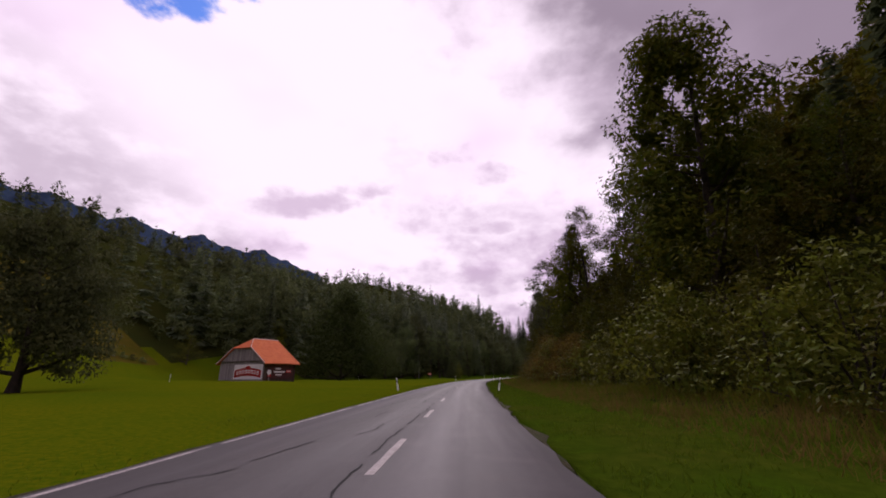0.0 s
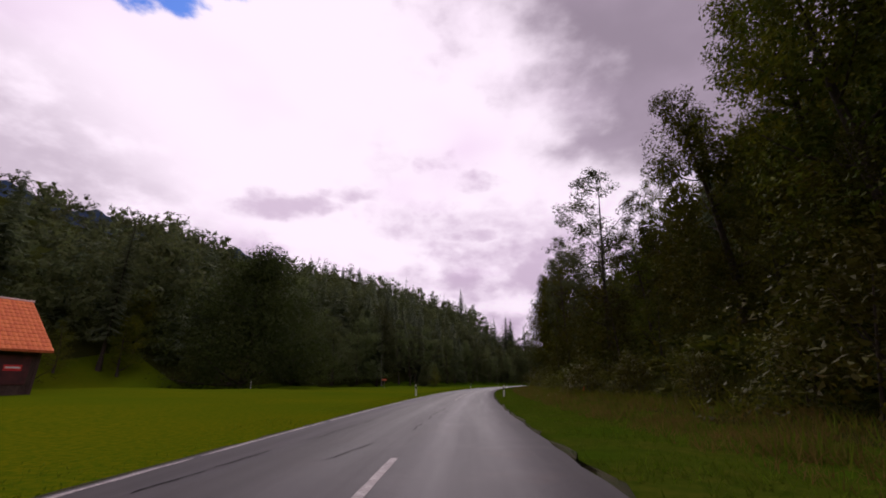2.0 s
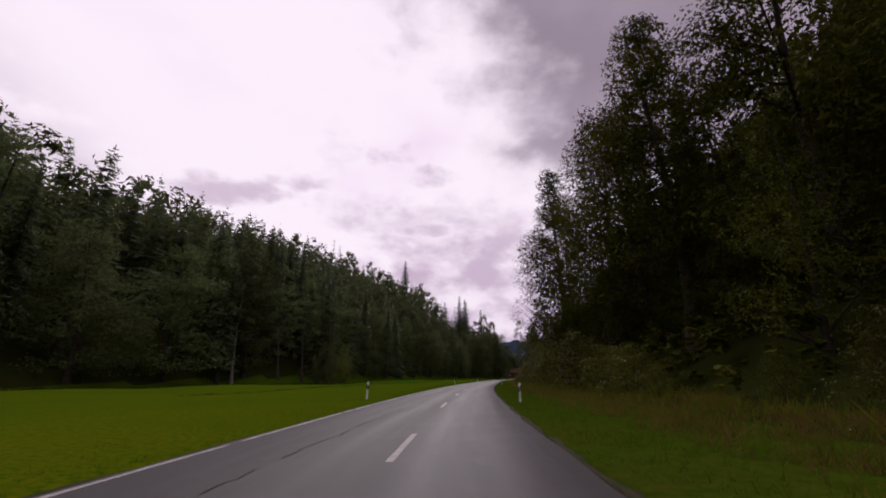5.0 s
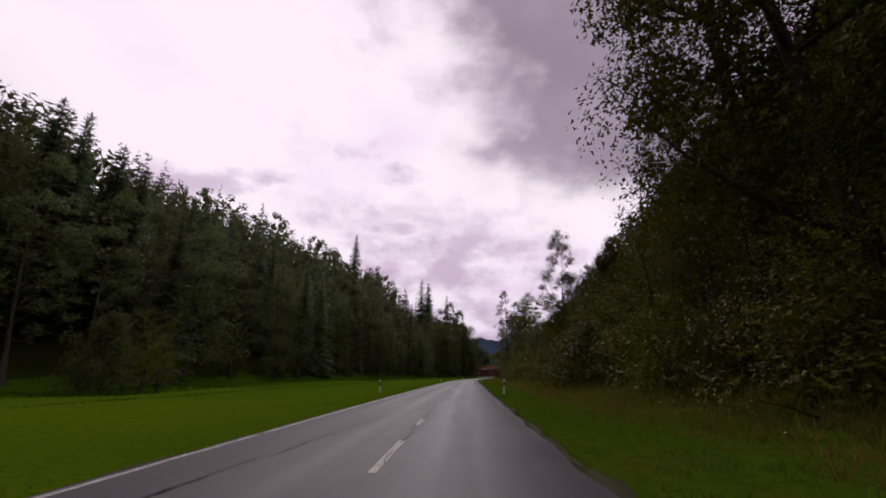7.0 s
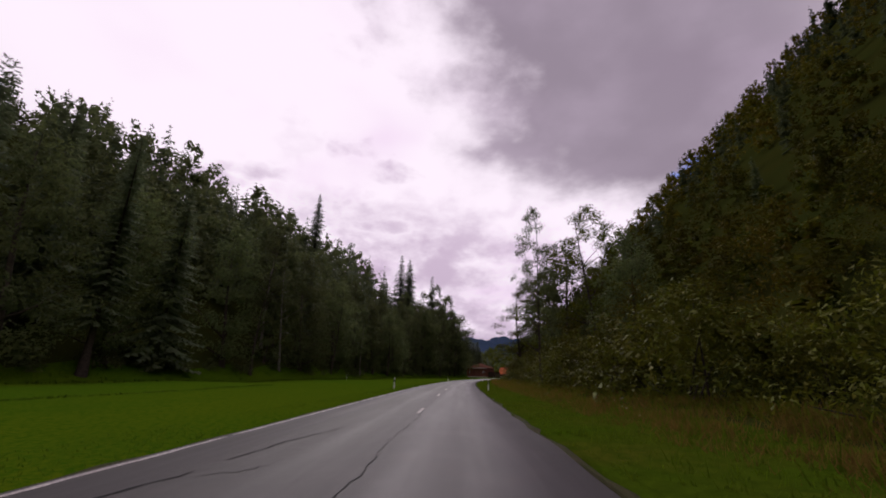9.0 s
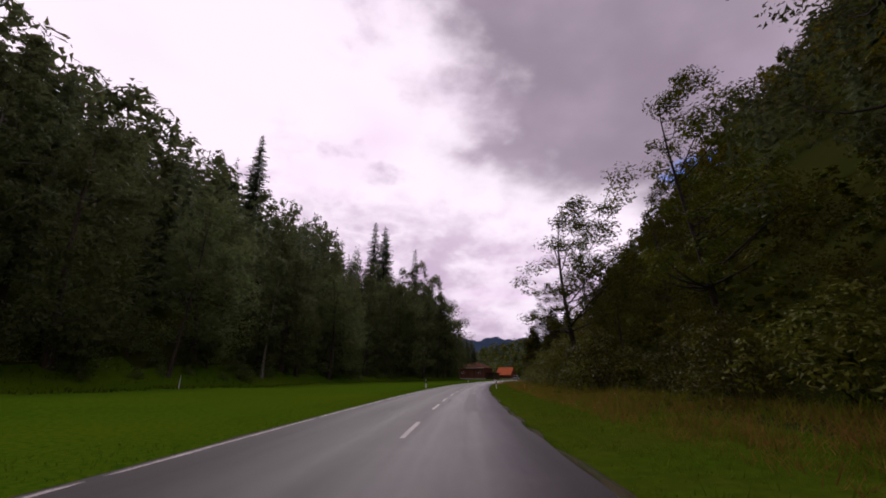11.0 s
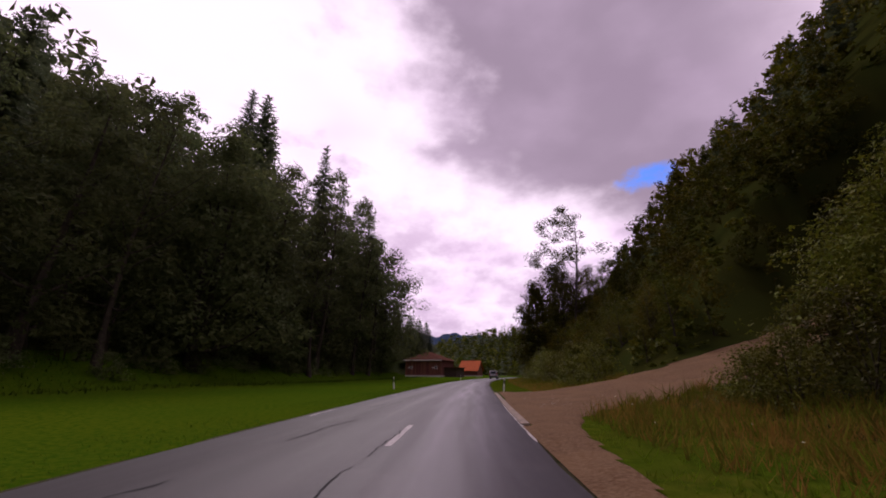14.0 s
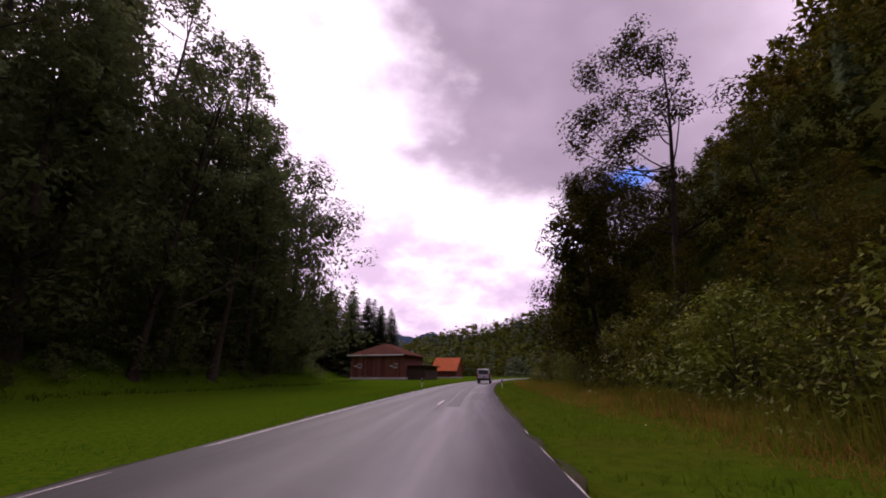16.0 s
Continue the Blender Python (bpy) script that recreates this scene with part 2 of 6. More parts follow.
M = dict(
    meadow=ground_material(),
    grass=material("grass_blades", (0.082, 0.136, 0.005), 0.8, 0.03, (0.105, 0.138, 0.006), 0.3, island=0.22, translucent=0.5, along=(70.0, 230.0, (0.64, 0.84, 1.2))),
    verge_grass=material("verge_grass_blades", (0.066, 0.120, 0.005), 0.8, 0.03, (0.086, 0.118, 0.010), 0.4, (0.066, 0.098, 0.006), 2.0, island=0.20, translucent=0.5, along=(190.0, 320.0, (1.25, 1.2, 1.1))),
    dry=material("dry_grass", (0.132, 0.088, 0.022), 0.85, 0.03, (0.084, 0.080, 0.014), 0.30, (0.160, 0.102, 0.030), 0.9, island=0.20, translucent=0.5, along=(190.0, 320.0, (1.55, 1.32, 1.05))),
    slope_grass=material("hillside_pasture", (0.068, 0.060, 0.008), 0.95, 0.0, (0.050, 0.054, 0.006), 0.05, (0.082, 0.060, 0.010), 0.6, 0.4, 2.0),
    # uncut grass, its colour darkened for the shade along the forest foot
    rough=material("uncut_grass_with_shade", (0.030, 0.058, 0.004), 0.85, 0.02, (0.044, 0.066, 0.006), 0.3, island=0.25, translucent=0.4),
    leaf_dark=material("dense_dark_leaves", (0.040, 0.056, 0.014), 0.65, 0.04, (0.054, 0.064, 0.014), 0.2, (0.028, 0.038, 0.010), 0.9, vary=0.4, island=0.24, translucent=0.35),
    verge=material("verge_ground", (0.032, 0.062, 0.003), 0.95, 0.0, (0.050, 0.058, 0.006), 0.35, (0.026, 0.044, 0.003), 3.0, 0.8, 9.0, along=(190.0, 320.0, (1.2, 1.15, 1.1))),
    weed=material("weed_leaves", (0.098, 0.102, 0.010), 0.8, 0.03, (0.068, 0.086, 0.008), 0.5, (0.125, 0.112, 0.014), 1.8, island=0.30, translucent=0.45),
    petal=material("flower_petals", (0.52, 0.48, 0.36), 0.7, 0.1, (0.42, 0.40, 0.22), 0.8, island=0.4, translucent=0.3),
    floor=material("forest_floor", (0.026, 0.028, 0.006), 0.95, 0.0, (0.022, 0.028, 0.006), 0.2, bump=0.5, bump_scale=3.0),
    # wooded ridge with the blue of the distant haze in its base colour
    haze_blue_ridge=material("far_wooded_ridge_in_haze", (0.026, 0.042, 0.078), 1.0, 0.0, (0.018, 0.032, 0.055), 0.006, (0.032, 0.048, 0.084), 0.03, 0.6, 0.05),
    asphalt=asphalt_material(),
    tar=material("tar_seam", (0.008, 0.008, 0.009), 0.75, 0.15, bump=0.3, bump_scale=50),
    patch=material("asphalt_patch", (0.047, 0.039, 0.044), 0.63, 0.32, (0.043, 0.037, 0.042), 1.2, (0.058, 0.050, 0.054), 150.0, 0.2, 160.0),
    paint=material("road_paint", (0.54, 0.49, 0.47), 0.65, 0.3, (0.34, 0.30, 0.29), 5.0, (0.17, 0.15, 0.15), 26.0, 0.2, 60),
    soil=material("road_edge_soil", (0.050, 0.040, 0.020), 0.9, 0.1, (0.030, 0.036, 0.008), 2.0, bump=0.8, bump_scale=25),
    gravel=material("gravel_earth", (0.145, 0.083, 0.041), 0.92, 0.03, (0.098, 0.054, 0.028), 0.8, (0.185, 0.120, 0.070), 14.0, 0.9, 22.0),
    stone=material("loose_stone", (0.20, 0.15, 0.115), 0.85, 0.2, vary=0.6, island=0.6),
    kerb=material("kerb_concrete", (0.27, 0.20, 0.15), 0.85, 0.2, (0.16, 0.13, 0.11), 3.0, bump=0.4, bump_scale=40),
    bark=material("bark", (0.060, 0.046, 0.034), 0.9, 0.1, (0.03, 0.025, 0.02), 3.0, bump=0.8, bump_scale=12, vary=0.5),
    birch=material("pale_bark", (0.20, 0.18, 0.15), 0.8, 0.2, (0.10, 0.09, 0.08), 2.5, bump=0.5, bump_scale=9),
    leaf=material("broad_leaves", (0.070, 0.076, 0.007), 0.65, 0.03, (0.118, 0.100, 0.008), 0.16, (0.034, 0.048, 0.005), 0.8, vary=1.1, island=0.34, translucent=0.26),
    leaf_warm=material("hillside_leaves", (0.098, 0.090, 0.008), 0.65, 0.03, (0.124, 0.088, 0.008), 0.04, (0.048, 0.058, 0.006), 0.22, vary=0.4, island=0.40, translucent=0.26),
    # the next two are leaves lifted in colour for the glare over the left woods
    leaf_pale=material("pale_green_leaves_glare", (0.088, 0.106, 0.044), 0.65, 0.05, (0.104, 0.112, 0.038), 0.25, (0.052, 0.064, 0.026), 1.1, vary=0.7, island=0.24, translucent=0.45),
    leaf_edge=material("forest_edge_leaves_glare", (0.100, 0.124, 0.048), 0.65, 0.05, (0.118, 0.128, 0.038), 0.2, (0.066, 0.084, 0.034), 0.8, vary=0.8, island=0.24, translucent=0.5),
    leaf2=material("light_leaves", (0.136, 0.122, 0.012), 0.6, 0.06, (0.084, 0.098, 0.012), 0.4, (0.060, 0.066, 0.008), 1.1, vary=1.1, island=0.40, translucent=0.26),
    brown=material("rusty_leaves", (0.170, 0.098, 0.018), 0.7, 0.03, (0.104, 0.100, 0.012), 0.6, (0.096, 0.066, 0.014), 1.6, vary=0.4, island=0.45, translucent=0.35),
    needle=material("spruce_needles", (0.074, 0.097, 0.052), 0.65, 0.10, (0.090, 0.108, 0.050), 0.4, vary=0.6, island=0.25, translucent=0.35),
    # darker copy of the spruce needles, standing in for the dim hazy upper slope
    needle_dark=material("haze_dark_spruce_needles", (0.036, 0.054, 0.030), 0.7, 0.06, (0.046, 0.058, 0.024), 0.05, vary=0.3, island=0.35, translucent=0.25),
    wood=material("grey_boards", (0.23, 0.20, 0.20), 0.85, 0.2, (0.16, 0.14, 0.14), 2.5, (0.27, 0.24, 0.24), 18.0, 0.3, 20, vary=0.5),
    dark_wood=material("dark_boards", (0.060, 0.038, 0.030), 0.85, 0.2, (0.035, 0.024, 0.02), 1.5, (0.08, 0.05, 0.04), 12.0, 0.3, 14, vary=0.5),
    red_wood=material("red_brown_boards", (0.175, 0.062, 0.044), 0.85, 0.2, (0.120, 0.046, 0.036), 1.5, bump=0.3, bump_scale=14, vary=0.5),
    tile=material("orange_roof_tile", (0.56, 0.130, 0.040), 0.85, 0.1, (0.42, 0.095, 0.035), 0.9, (0.60, 0.17, 0.07), 6.0, 0.3, 18, vary=0.16),
    tile_dark=material("brown_roof_tile", (0.085, 0.034, 0.027), 0.95, 0.0, (0.060, 0.027, 0.022), 0.7, bump=0.4, bump_scale=10, vary=0.5),
    rake=material("pale_roof_edge", (0.62, 0.47, 0.42), 0.7, 0.3, (0.48, 0.36, 0.32), 3.0),
    red=material("sign_red", (0.60, 0.030, 0.030), 0.45, 0.4, (0.52, 0.025, 0.028), 3.0),
    white=material("sign_white", (0.72, 0.68, 0.68), 0.5, 0.4, (0.62, 0.58, 0.58), 3.0),
    board_dark=material("dark_sign_board", (0.05, 0.018, 0.018), 0.6, 0.3, (0.09, 0.025, 0.025), 1.6),
    plastic=material("post_white", (0.74, 0.73, 0.68), 0.45, 0.4, (0.60, 0.58, 0.52), 6.0, vary=0.3),
    black=material("post_black", (0.015, 0.015, 0.016), 0.4, 0.4),
    reflector=material("reflector", (0.80, 0.80, 0.78), 0.12, 0.8, metal=0.6),
    orange=material("marker_orange", (0.85, 0.13, 0.03), 0.5, 0.4, (0.75, 0.12, 0.03), 5.0),
    steel=material("galvanised_steel", (0.45, 0.45, 0.45), 0.45, 0.5, metal=0.8),
    van=material("van_paint", (0.52, 0.51, 0.54), 0.35, 0.5, (0.46, 0.45, 0.48), 2.0),
    glass=material("dark_glass", (0.025, 0.028, 0.035), 0.06, 0.8),
    rubber=material("tyre_rubber", (0.02, 0.02, 0.02), 0.8, 0.2),
    lamp_red=material("tail_lamp", (0.45, 0.02, 0.02), 0.2, 0.6),
    plaster=material("pale_plaster", (0.50, 0.47, 0.44), 0.85, 0.2, (0.42, 0.39, 0.36), 1.2),
)


# ---------------------------------------------------------------- the plan: distance s along the road, offset o across it (right positive)
BEND = [(-80, 0.9), (0, 2.89), (30, 3.44), (60, 5.98), (90, 8.78), (120, 11.82), (150, 14.93), (180, 17.29), (210, 18.1), (240, 18.35),
        (270, 19.62), (300, 22.19), (330, 24.7), (360, 27.63), (385, 28.74), (450, 34.7), (530, 44.7), (620, 48.7)]
_s = np.arange(-400, 1800, 0.5)
_h = np.radians(np.interp(_s, [b[0] for b in BEND], [b[1] for b in BEND]))
_x, _y = np.cumsum(np.sin(_h)) * 0.5, np.cumsum(np.cos(_h)) * 0.5
_x, _y = _x - _x[800], _y - _y[800]
LEFT, MIDDLE = -4.34, -1.14     # left road edge and the dashed line


def edge_r(s):
    """Offset of the right road edge."""
    return np.interp(s, [0, 14, 31, 42, 60, 80, 110, 140, 178, 203, 228, 260, 290, 325, 345, 364, 390, 420, 450], [1.27, 1.33, 1.5, 1.75, 1.7, 1.62, 1.7, 1.6, 1.55, 1.72, 1.9, 1.75, 1.6, 1.5, 1.38, 1.52, 1.38, 1.5, 1.8])


def smooth(x, a, b):
    k = np.clip((np.asarray(x, float) - a) / (b - a), 0, 1)
    return k * k * (3 - 2 * k)


def at(s, o):
    """World x, y of a place of the plan."""
    h = np.interp(s, _s, _h)
    return np.interp(s, _s, _x) + o * np.cos(h), np.interp(s, _s, _y) - o * np.sin(h)


def heading(s):
    """Turn about z, in degrees, of a thing whose own y points along the road."""
    return -math.degrees(float(np.interp(s, _s, _h)))


def foot(s):
    """Offset at which the left hillside begins to rise."""
    return np.interp(s, [-50, 40, 90, 125, 190, 230, 270, 310, 360, 440, 455, 475, 560, 700], [-72, -72, -70, -58, -50, -45, -35, -28, -24, -23, -27, -46, -66, -240])


def wave(x, y, k, seed):
    return np.sin(x * k + seed * 1.7) * np.cos(y * k * 1.13 + seed * 2.3) + 0.5 * np.sin(x * k * 2.3 + y * k * 1.9 + seed)


RAMP = [(360.5, 1.0, 0.0), (361.5, 5.0, 0.12), (362.5, 10.0, 0.9), (364.5, 16.0, 2.4), (368.0, 24.0, 4.6), (374.0, 36.0, 8.4)]


def ramp_at(s, o):
    """Distance from the middle of the gravel ramp, and its height there."""
    s, o = np.asarray(s, float), np.asarray(o, float)
    best, height, width = np.full(s.shape, 1e9), np.zeros(s.shape), np.zeros(s.shape)
    for (s0, o0, z0), (s1, o1, z1) in zip(RAMP, RAMP[1:]):
        ds, do = s1 - s0, o1 - o0
        k = np.clip(((s - s0) * ds + (o - o0) * do) / (ds * ds + do * do), 0, 1)
        d = np.hypot(s - s0 - k * ds, o - o0 - k * do)
        near = d < best
        best, height = np.where(near, d, best), np.where(near, z0 + k * (z1 - z0), height)
    return best, height


def ground_z(s, o):
    s, o = np.asarray(s, float), np.asarray(o, float)
    left, f = -o, -foot(s)
    zl = np.interp(s, [0, 60, 100, 130, 190, 230, 260, 300], [0.017, 0.012, 0.0, -0.005, -0.012, -0.012, 0.0, 0.008]) * np.clip(left - 6, 0, 60)
    climb = np.clip(left - f + np.interp(s, [180, 230], [0, 2.5]), 0, None)
    slope = np.interp(s, [0, 60, 140, 220, 300, 450, 520], [0.66, 0.66, 0.66, 0.74, 0.86, 0.88, 0.50])
    cap = np.interp(s, [0, 100, 190, 230, 290, 330, 480, 560, 700], [122, 119, 100, 74, 80, 102, 102, 60, 30])
    rise = slope * climb * climb / (climb + 5)
    zl = zl + cap * (1 - np.exp(-rise / cap * (1 + 0.35 * rise / cap)))
    zr = 0.10 * np.clip(o - 5.5, 0, 3.5)
    climb = np.clip(o - 10, 0, None)
    cap = np.interp(s, [-50, 60, 140, 230, 440, 520, 640, 900], [158, 150, 165, 330, 430, 300, 160, 90])
    rise = np.interp(s, [0, 120, 225, 300, 350], [0.86, 0.86, 0.96, 1.02, 1.09]) * climb * climb / (climb + 2.5)
    zr = zr + cap * (1 - np.exp(-rise / cap * (1 + 0.5 * rise / cap)))
    z = np.where(o < 0, zl, zr)
    far = smooth(np.abs(o), 8, 40)
    x, y = at(s, o)
    z = z + far * 0.25 * wave(x, y, 0.11, 1) + smooth(np.abs(o), 60, 120) * 3.0 * wave(x, y, 0.031, 2)
    z = z + 0.04 * smooth(np.abs(o + 1.3), 4, 8) * wave(x, y, 0.6, 3) * (o > 0)
    d, h = ramp_at(s, o)
    k = 1 - smooth(d, 4.2, 8.0)
    z = np.where(o > edge_r(s), z * (1 - k) + h * k, z)
    # the ground lies a little under the road
    z = z - 0.09 * (1 - smooth(np.maximum(o - edge_r(s), LEFT - o), 0.0, 0.5))
    # hills far ahead
    end = smooth(s, 640, 800)
    z = z * (1 - np.where(o > 0, smooth(s, 700, 1000), smooth(s, 560, 800))) + end * (14 + 4 * wave(x, y, 0.011, 5) + 3 * wave(x, y, 0.025, 6) + 0.24 * np.clip(o + 190, 0, 260) + 0.05 * np.clip(s - 930, 0, 400))
    return z


def spot(s, o, rz=0.0, dz=0.0):
    x, y = at(s, o)
    return pose(float(x), float(y), float(ground_z(s, o)) + dz, 0, 0, heading(s) + rz)


# ---------------------------------------------------------------- building blocks
def fast_mesh(name, verts, faces, mats, smooth_shade=False, which=None):
    """A mesh from arrays; faces all have the same number of corners."""
    me = bpy.data.meshes.new(name)
    verts, faces = np.asarray(verts, np.float32), np.asarray(faces, np.int32)
    n, k = faces.shape
    me.vertices.add(len(verts)), me.loops.add(n * k), me.polygons.add(n)
    me.vertices.foreach_set("co", verts.ravel())
    me.loops.foreach_set("vertex_index", faces.ravel())
    me.polygons.foreach_set("loop_start", np.arange(0, n * k, k, dtype=np.int32))
    if smooth_shade:
        me.polygons.foreach_set("use_smooth", np.ones(n, bool))
    for mat in mats if isinstance(mats, (list, tuple)) else [mats]:
        me.materials.append(mat)
    if which is not None:
        me.polygons.foreach_set("material_index", np.asarray(which, np.int32))
    me.update(calc_edges=True)
    return me


def part(name, bm, mat, parent=None, label="", m=None):
    """Link a bmesh as one mesh object under a thing or a part."""
    me = bpy.data.meshes.new(name)
    bm.to_mesh(me)
    bm.free()
    me.materials.append(mat)
    ob = new(name, me)
    if parent is not None:
        ob.parent = parent
    if m is not None:
        ob.matrix_basis = m
    return tagged(ob, label) if label else ob


def mesh_part(name, me, parent=None, m=None, label=""):
    ob = new(name, me)
    if parent is not None:
        ob.parent = parent
    if m is not None:
        ob.matrix_basis = m
    return tagged(ob, label) if label else ob


def box(x0, y0, z0, x1, y1, z1, bevel=0.0, bm=None):
    bm = bm or bmesh.new()
    made = bmesh.ops.create_cube(bm, size=1.0, matrix=Matrix.Translation(((x0 + x1) / 2, (y0 + y1) / 2, (z0 + z1) / 2)) @ Matrix.Diagonal((x1 - x0, y1 - y0, z1 - z0, 1)))
    if bevel:
        edges = list({e for v in made["verts"] for e in v.link_edges})
        bmesh.ops.bevel(bm, geom=edges, offset=bevel, segments=2, affect="EDGES", profile=0.5)
    return bm


def tube(path, radii, sides=6):
    """Vertices and quads of a tube along points."""
    path = np.asarray(path, float)
    ang = np.linspace(0, 2 * math.pi, sides, endpoint=False)
    tang = np.gradient(path, axis=0)
    tang /= np.linalg.norm(tang, axis=1)[:, None] + 1e-9
    ref = np.where(np.abs(tang[:, 2:3]) > 0.9, np.array([[1.0, 0, 0]]), np.array([[0, 0, 1.0]]))
    a = np.cross(tang, ref)
    a /= np.linalg.norm(a, axis=1)[:, None] + 1e-9
    b = np.cross(tang, a)
    v = path[:, None] + np.asarray(radii)[:, None, None] * (np.cos(ang)[None, :, None] * a[:, None] + np.sin(ang)[None, :, None] * b[:, None])
    i = np.arange(len(path) - 1)[:, None] * sides
    j, k = np.arange(sides)[None], (np.arange(sides)[None] + 1) % sides
    f = np.stack([i + j, i + k, i + sides + k, i + sides + j], -1).reshape(-1, 4)
    return v.reshape(-1, 3), f


def join(pieces):
    vs, fs, n = [], [], 0
    for v, f in pieces:
        vs.append(v), fs.append(np.asarray(f) + n)
        n += len(v)
    return np.concatenate(vs), np.concatenate(fs)


def leaf_quads(rng, centers, size, normals=None, long=1.7, flat=0.0):
    """Small pointed leaves or sprays at the given centres."""
    n = len(centers)
    d = rng.normal(size=(n, 3))
    d[:, 2] *= 1 - flat
    if normals is not None:
        d = d * 0.30 + normals
    d /= np.linalg.norm(d, axis=1)[:, None] + 1e-9
    r = rng.normal(size=(n, 3))
    a = np.cross(d, r)
    a /= np.linalg.norm(a, axis=1)[:, None] + 1e-9
    b = np.cross(d, a)
    sz = (size * rng.uniform(0.6, 1.4, n))[:, None]
    v = np.stack([centers - a * sz * long * 0.5 - b * sz * 0.28, centers + a * sz * long * 0.6, centers - a * sz * long * 0.2 + b * sz * 0.62 - d * sz * 0.1], 1)
    return v.reshape(-1, 3), np.arange(n * 3).reshape(n, 3)


# ---------------------------------------------------------------- trees
def crown_cloud(rng, base, top, radius, count, size, clumps, lean=(0, 0), shape=0.55, hollow=0.5, heart=0.28, deep_size=1.45):
    """Leaves in lumpy clumps that fill an uneven crown between two heights."""
    t = rng.uniform(0.02, 1, clumps) ** 0.9
    prof = np.sin(np.pi * np.clip(t * 0.9 + 0.1, 0, 0.985) ** shape) ** 0.55
    ang = rng.uniform(0, 2 * np.pi, clumps)
    rad = radius * prof * rng.uniform(0.25, 1.0, clumps) ** 0.6
    wob = 1 + 0.22 * np.sin(ang * 2 + 1.3) + 0.15 * np.sin(ang * 3 + t * 5)
    c = np.stack([np.cos(ang) * rad * wob + lean[0] * t, np.sin(ang) * rad * wob + lean[1] * t, base + (top - base) * t], 1)
    cr = radius * rng.uniform(0.16, 0.36, clumps) * (0.55 + 0.45 * prof)
    inner = int(count * heart)
    which = rng.choice(clumps, count, p=cr ** 2 / (cr ** 2).sum())
    d = rng.normal(size=(count, 3))
    d /= np.linalg.norm(d, axis=1)[:, None]
    r = cr[which] * rng.uniform(hollow, 1.12, count) ** 0.7
    p = c[which] + d * r[:, None] * np.array([1, 1, 0.72])
    # sprays deep in the crown are larger and close its gaps
    axis = np.stack([lean[0] * t[which], lean[1] * t[which], np.zeros(count)], 1)
    deep = np.arange(count) < inner
    p[deep] = (axis + (c[which] - axis) * [0.66, 0.66, 0.94] + d * cr[which][:, None] * 0.5)[deep]
    p[:, 2] = np.maximum(p[:, 2], base * 0.6)
    leaves = leaf_quads(rng, p, size * np.where(deep, deep_size, 1.0), d * 0.8 + np.array([0, 0, 0.5]))
    return leaves, c


def limbs(rng, h, r0, tips, bend=0.03, sides=7, low=0.2, lean=(0, 0)):
    """A tapered trunk and a limb to each of some tips."""
    z = np.linspace(0, h * 0.93, 9)
    ph = rng.uniform(0, 6)
    trunk = np.stack([np.sin(z / h * 3 + ph) * bend * h - np.sin(ph) * bend * h, np.cos(z / h * 2.4 + ph) * bend * h - np.cos(ph) * bend * h, z], 1)
    trunk[:, :2] += np.outer(np.clip((z / h - 0.12) / 0.85, 0, 1), lean)
    rr = r0 * (1 - 1.02 * (z / h)) * (1 + 0.55 * np.exp(-z / (r0 * 2)))
    out = [tube(np.vstack([trunk[:1] - [0, 0, 0.6], trunk]), np.concatenate([[rr[0] * 1.25], rr]), sides)]
    for tip in tips:
        zs = max(h * low, tip[2] - np.hypot(tip[0], tip[1]) * rng.uniform(0.5, 1.0))
        zs = min(zs, h * 0.85)
        start = np.array([np.interp(zs, z, trunk[:, 0]), np.interp(zs, z, trunk[:, 1]), zs])
        mid = start * 0.5 + tip * 0.5 + [0, 0, -0.06 * h * rng.uniform(0, 1)] + rng.normal(size=3) * 0.015 * h
        k = np.linspace(0, 1, 5)[:, None]
        path = (1 - k) ** 2 * start + 2 * k * (1 - k) * mid + k * k * tip
        r1 = float(np.interp(zs, z, rr)) * 0.5
        out.append(tube(path, np.linspace(r1, 0.012 * h / 10, 5), 5))
    return join(out)


def broadleaf(seed, h, radius, count, size, clumps, base=0.18, limbs_n=14, bark="bark", leaf="leaf", bend=0.03, shape=0.55, girth=0.016, detail=7, hollow=0.5, heart=0.28):
    rng = np.random.default_rng(seed)
    lean = rng.normal(size=2) * 0.025 * h
    (lv, lf), tips = crown_cloud(rng, base * h, h * 0.97, radius, count, size, clumps, lean, shape, hollow, heart)
    tv, tf = limbs(rng, h, girth * h, tips[:limbs_n], bend, detail, min(base, 0.3), lean)
    return [("trunk", fast_mesh("trunk", tv, tf, M[bark], True)), ("crown", fast_mesh("crown", lv, lf, M[leaf]))]


def spray(rng, start, d, length, droop, segs, width):
    """Feathery needle twigs hanging to both sides of one drooping spruce branch."""
    n = segs * 2
    k = np.linspace(0.08, 1, n + 1)
    p = start + np.outer(k, d) * length + np.outer(droop * (-(k ** 1.6) + 0.35 * k ** 5), [0, 0, 1]) * length
    side = np.array([-d[1], d[0], 0.0])
    mid = (k[1:] + k[:-1]) / 2
    tri = []
    for sgn in (1, -1):
        w = width * 1.9 * length * np.interp(mid, [0.05, 0.4, 1], [0.55, 1.0, 0.25]) * rng.uniform(0.7, 1.3, n)
        tip = (p[1:] + p[:-1]) / 2 + (sgn * side + 0.35 * d)[None] * w[:, None] - np.outer(w * 0.6, [0, 0, 1]) + rng.normal(size=(n, 3)) * 0.025 * length
        root = p[:-1] - (p[1:] - p[:-1]) * 0.15
        tri.append(np.stack([root, p[1:], tip], 1))
    v = np.concatenate(tri).reshape(-1, 3)
    return v, np.arange(len(v)).reshape(-1, 3)


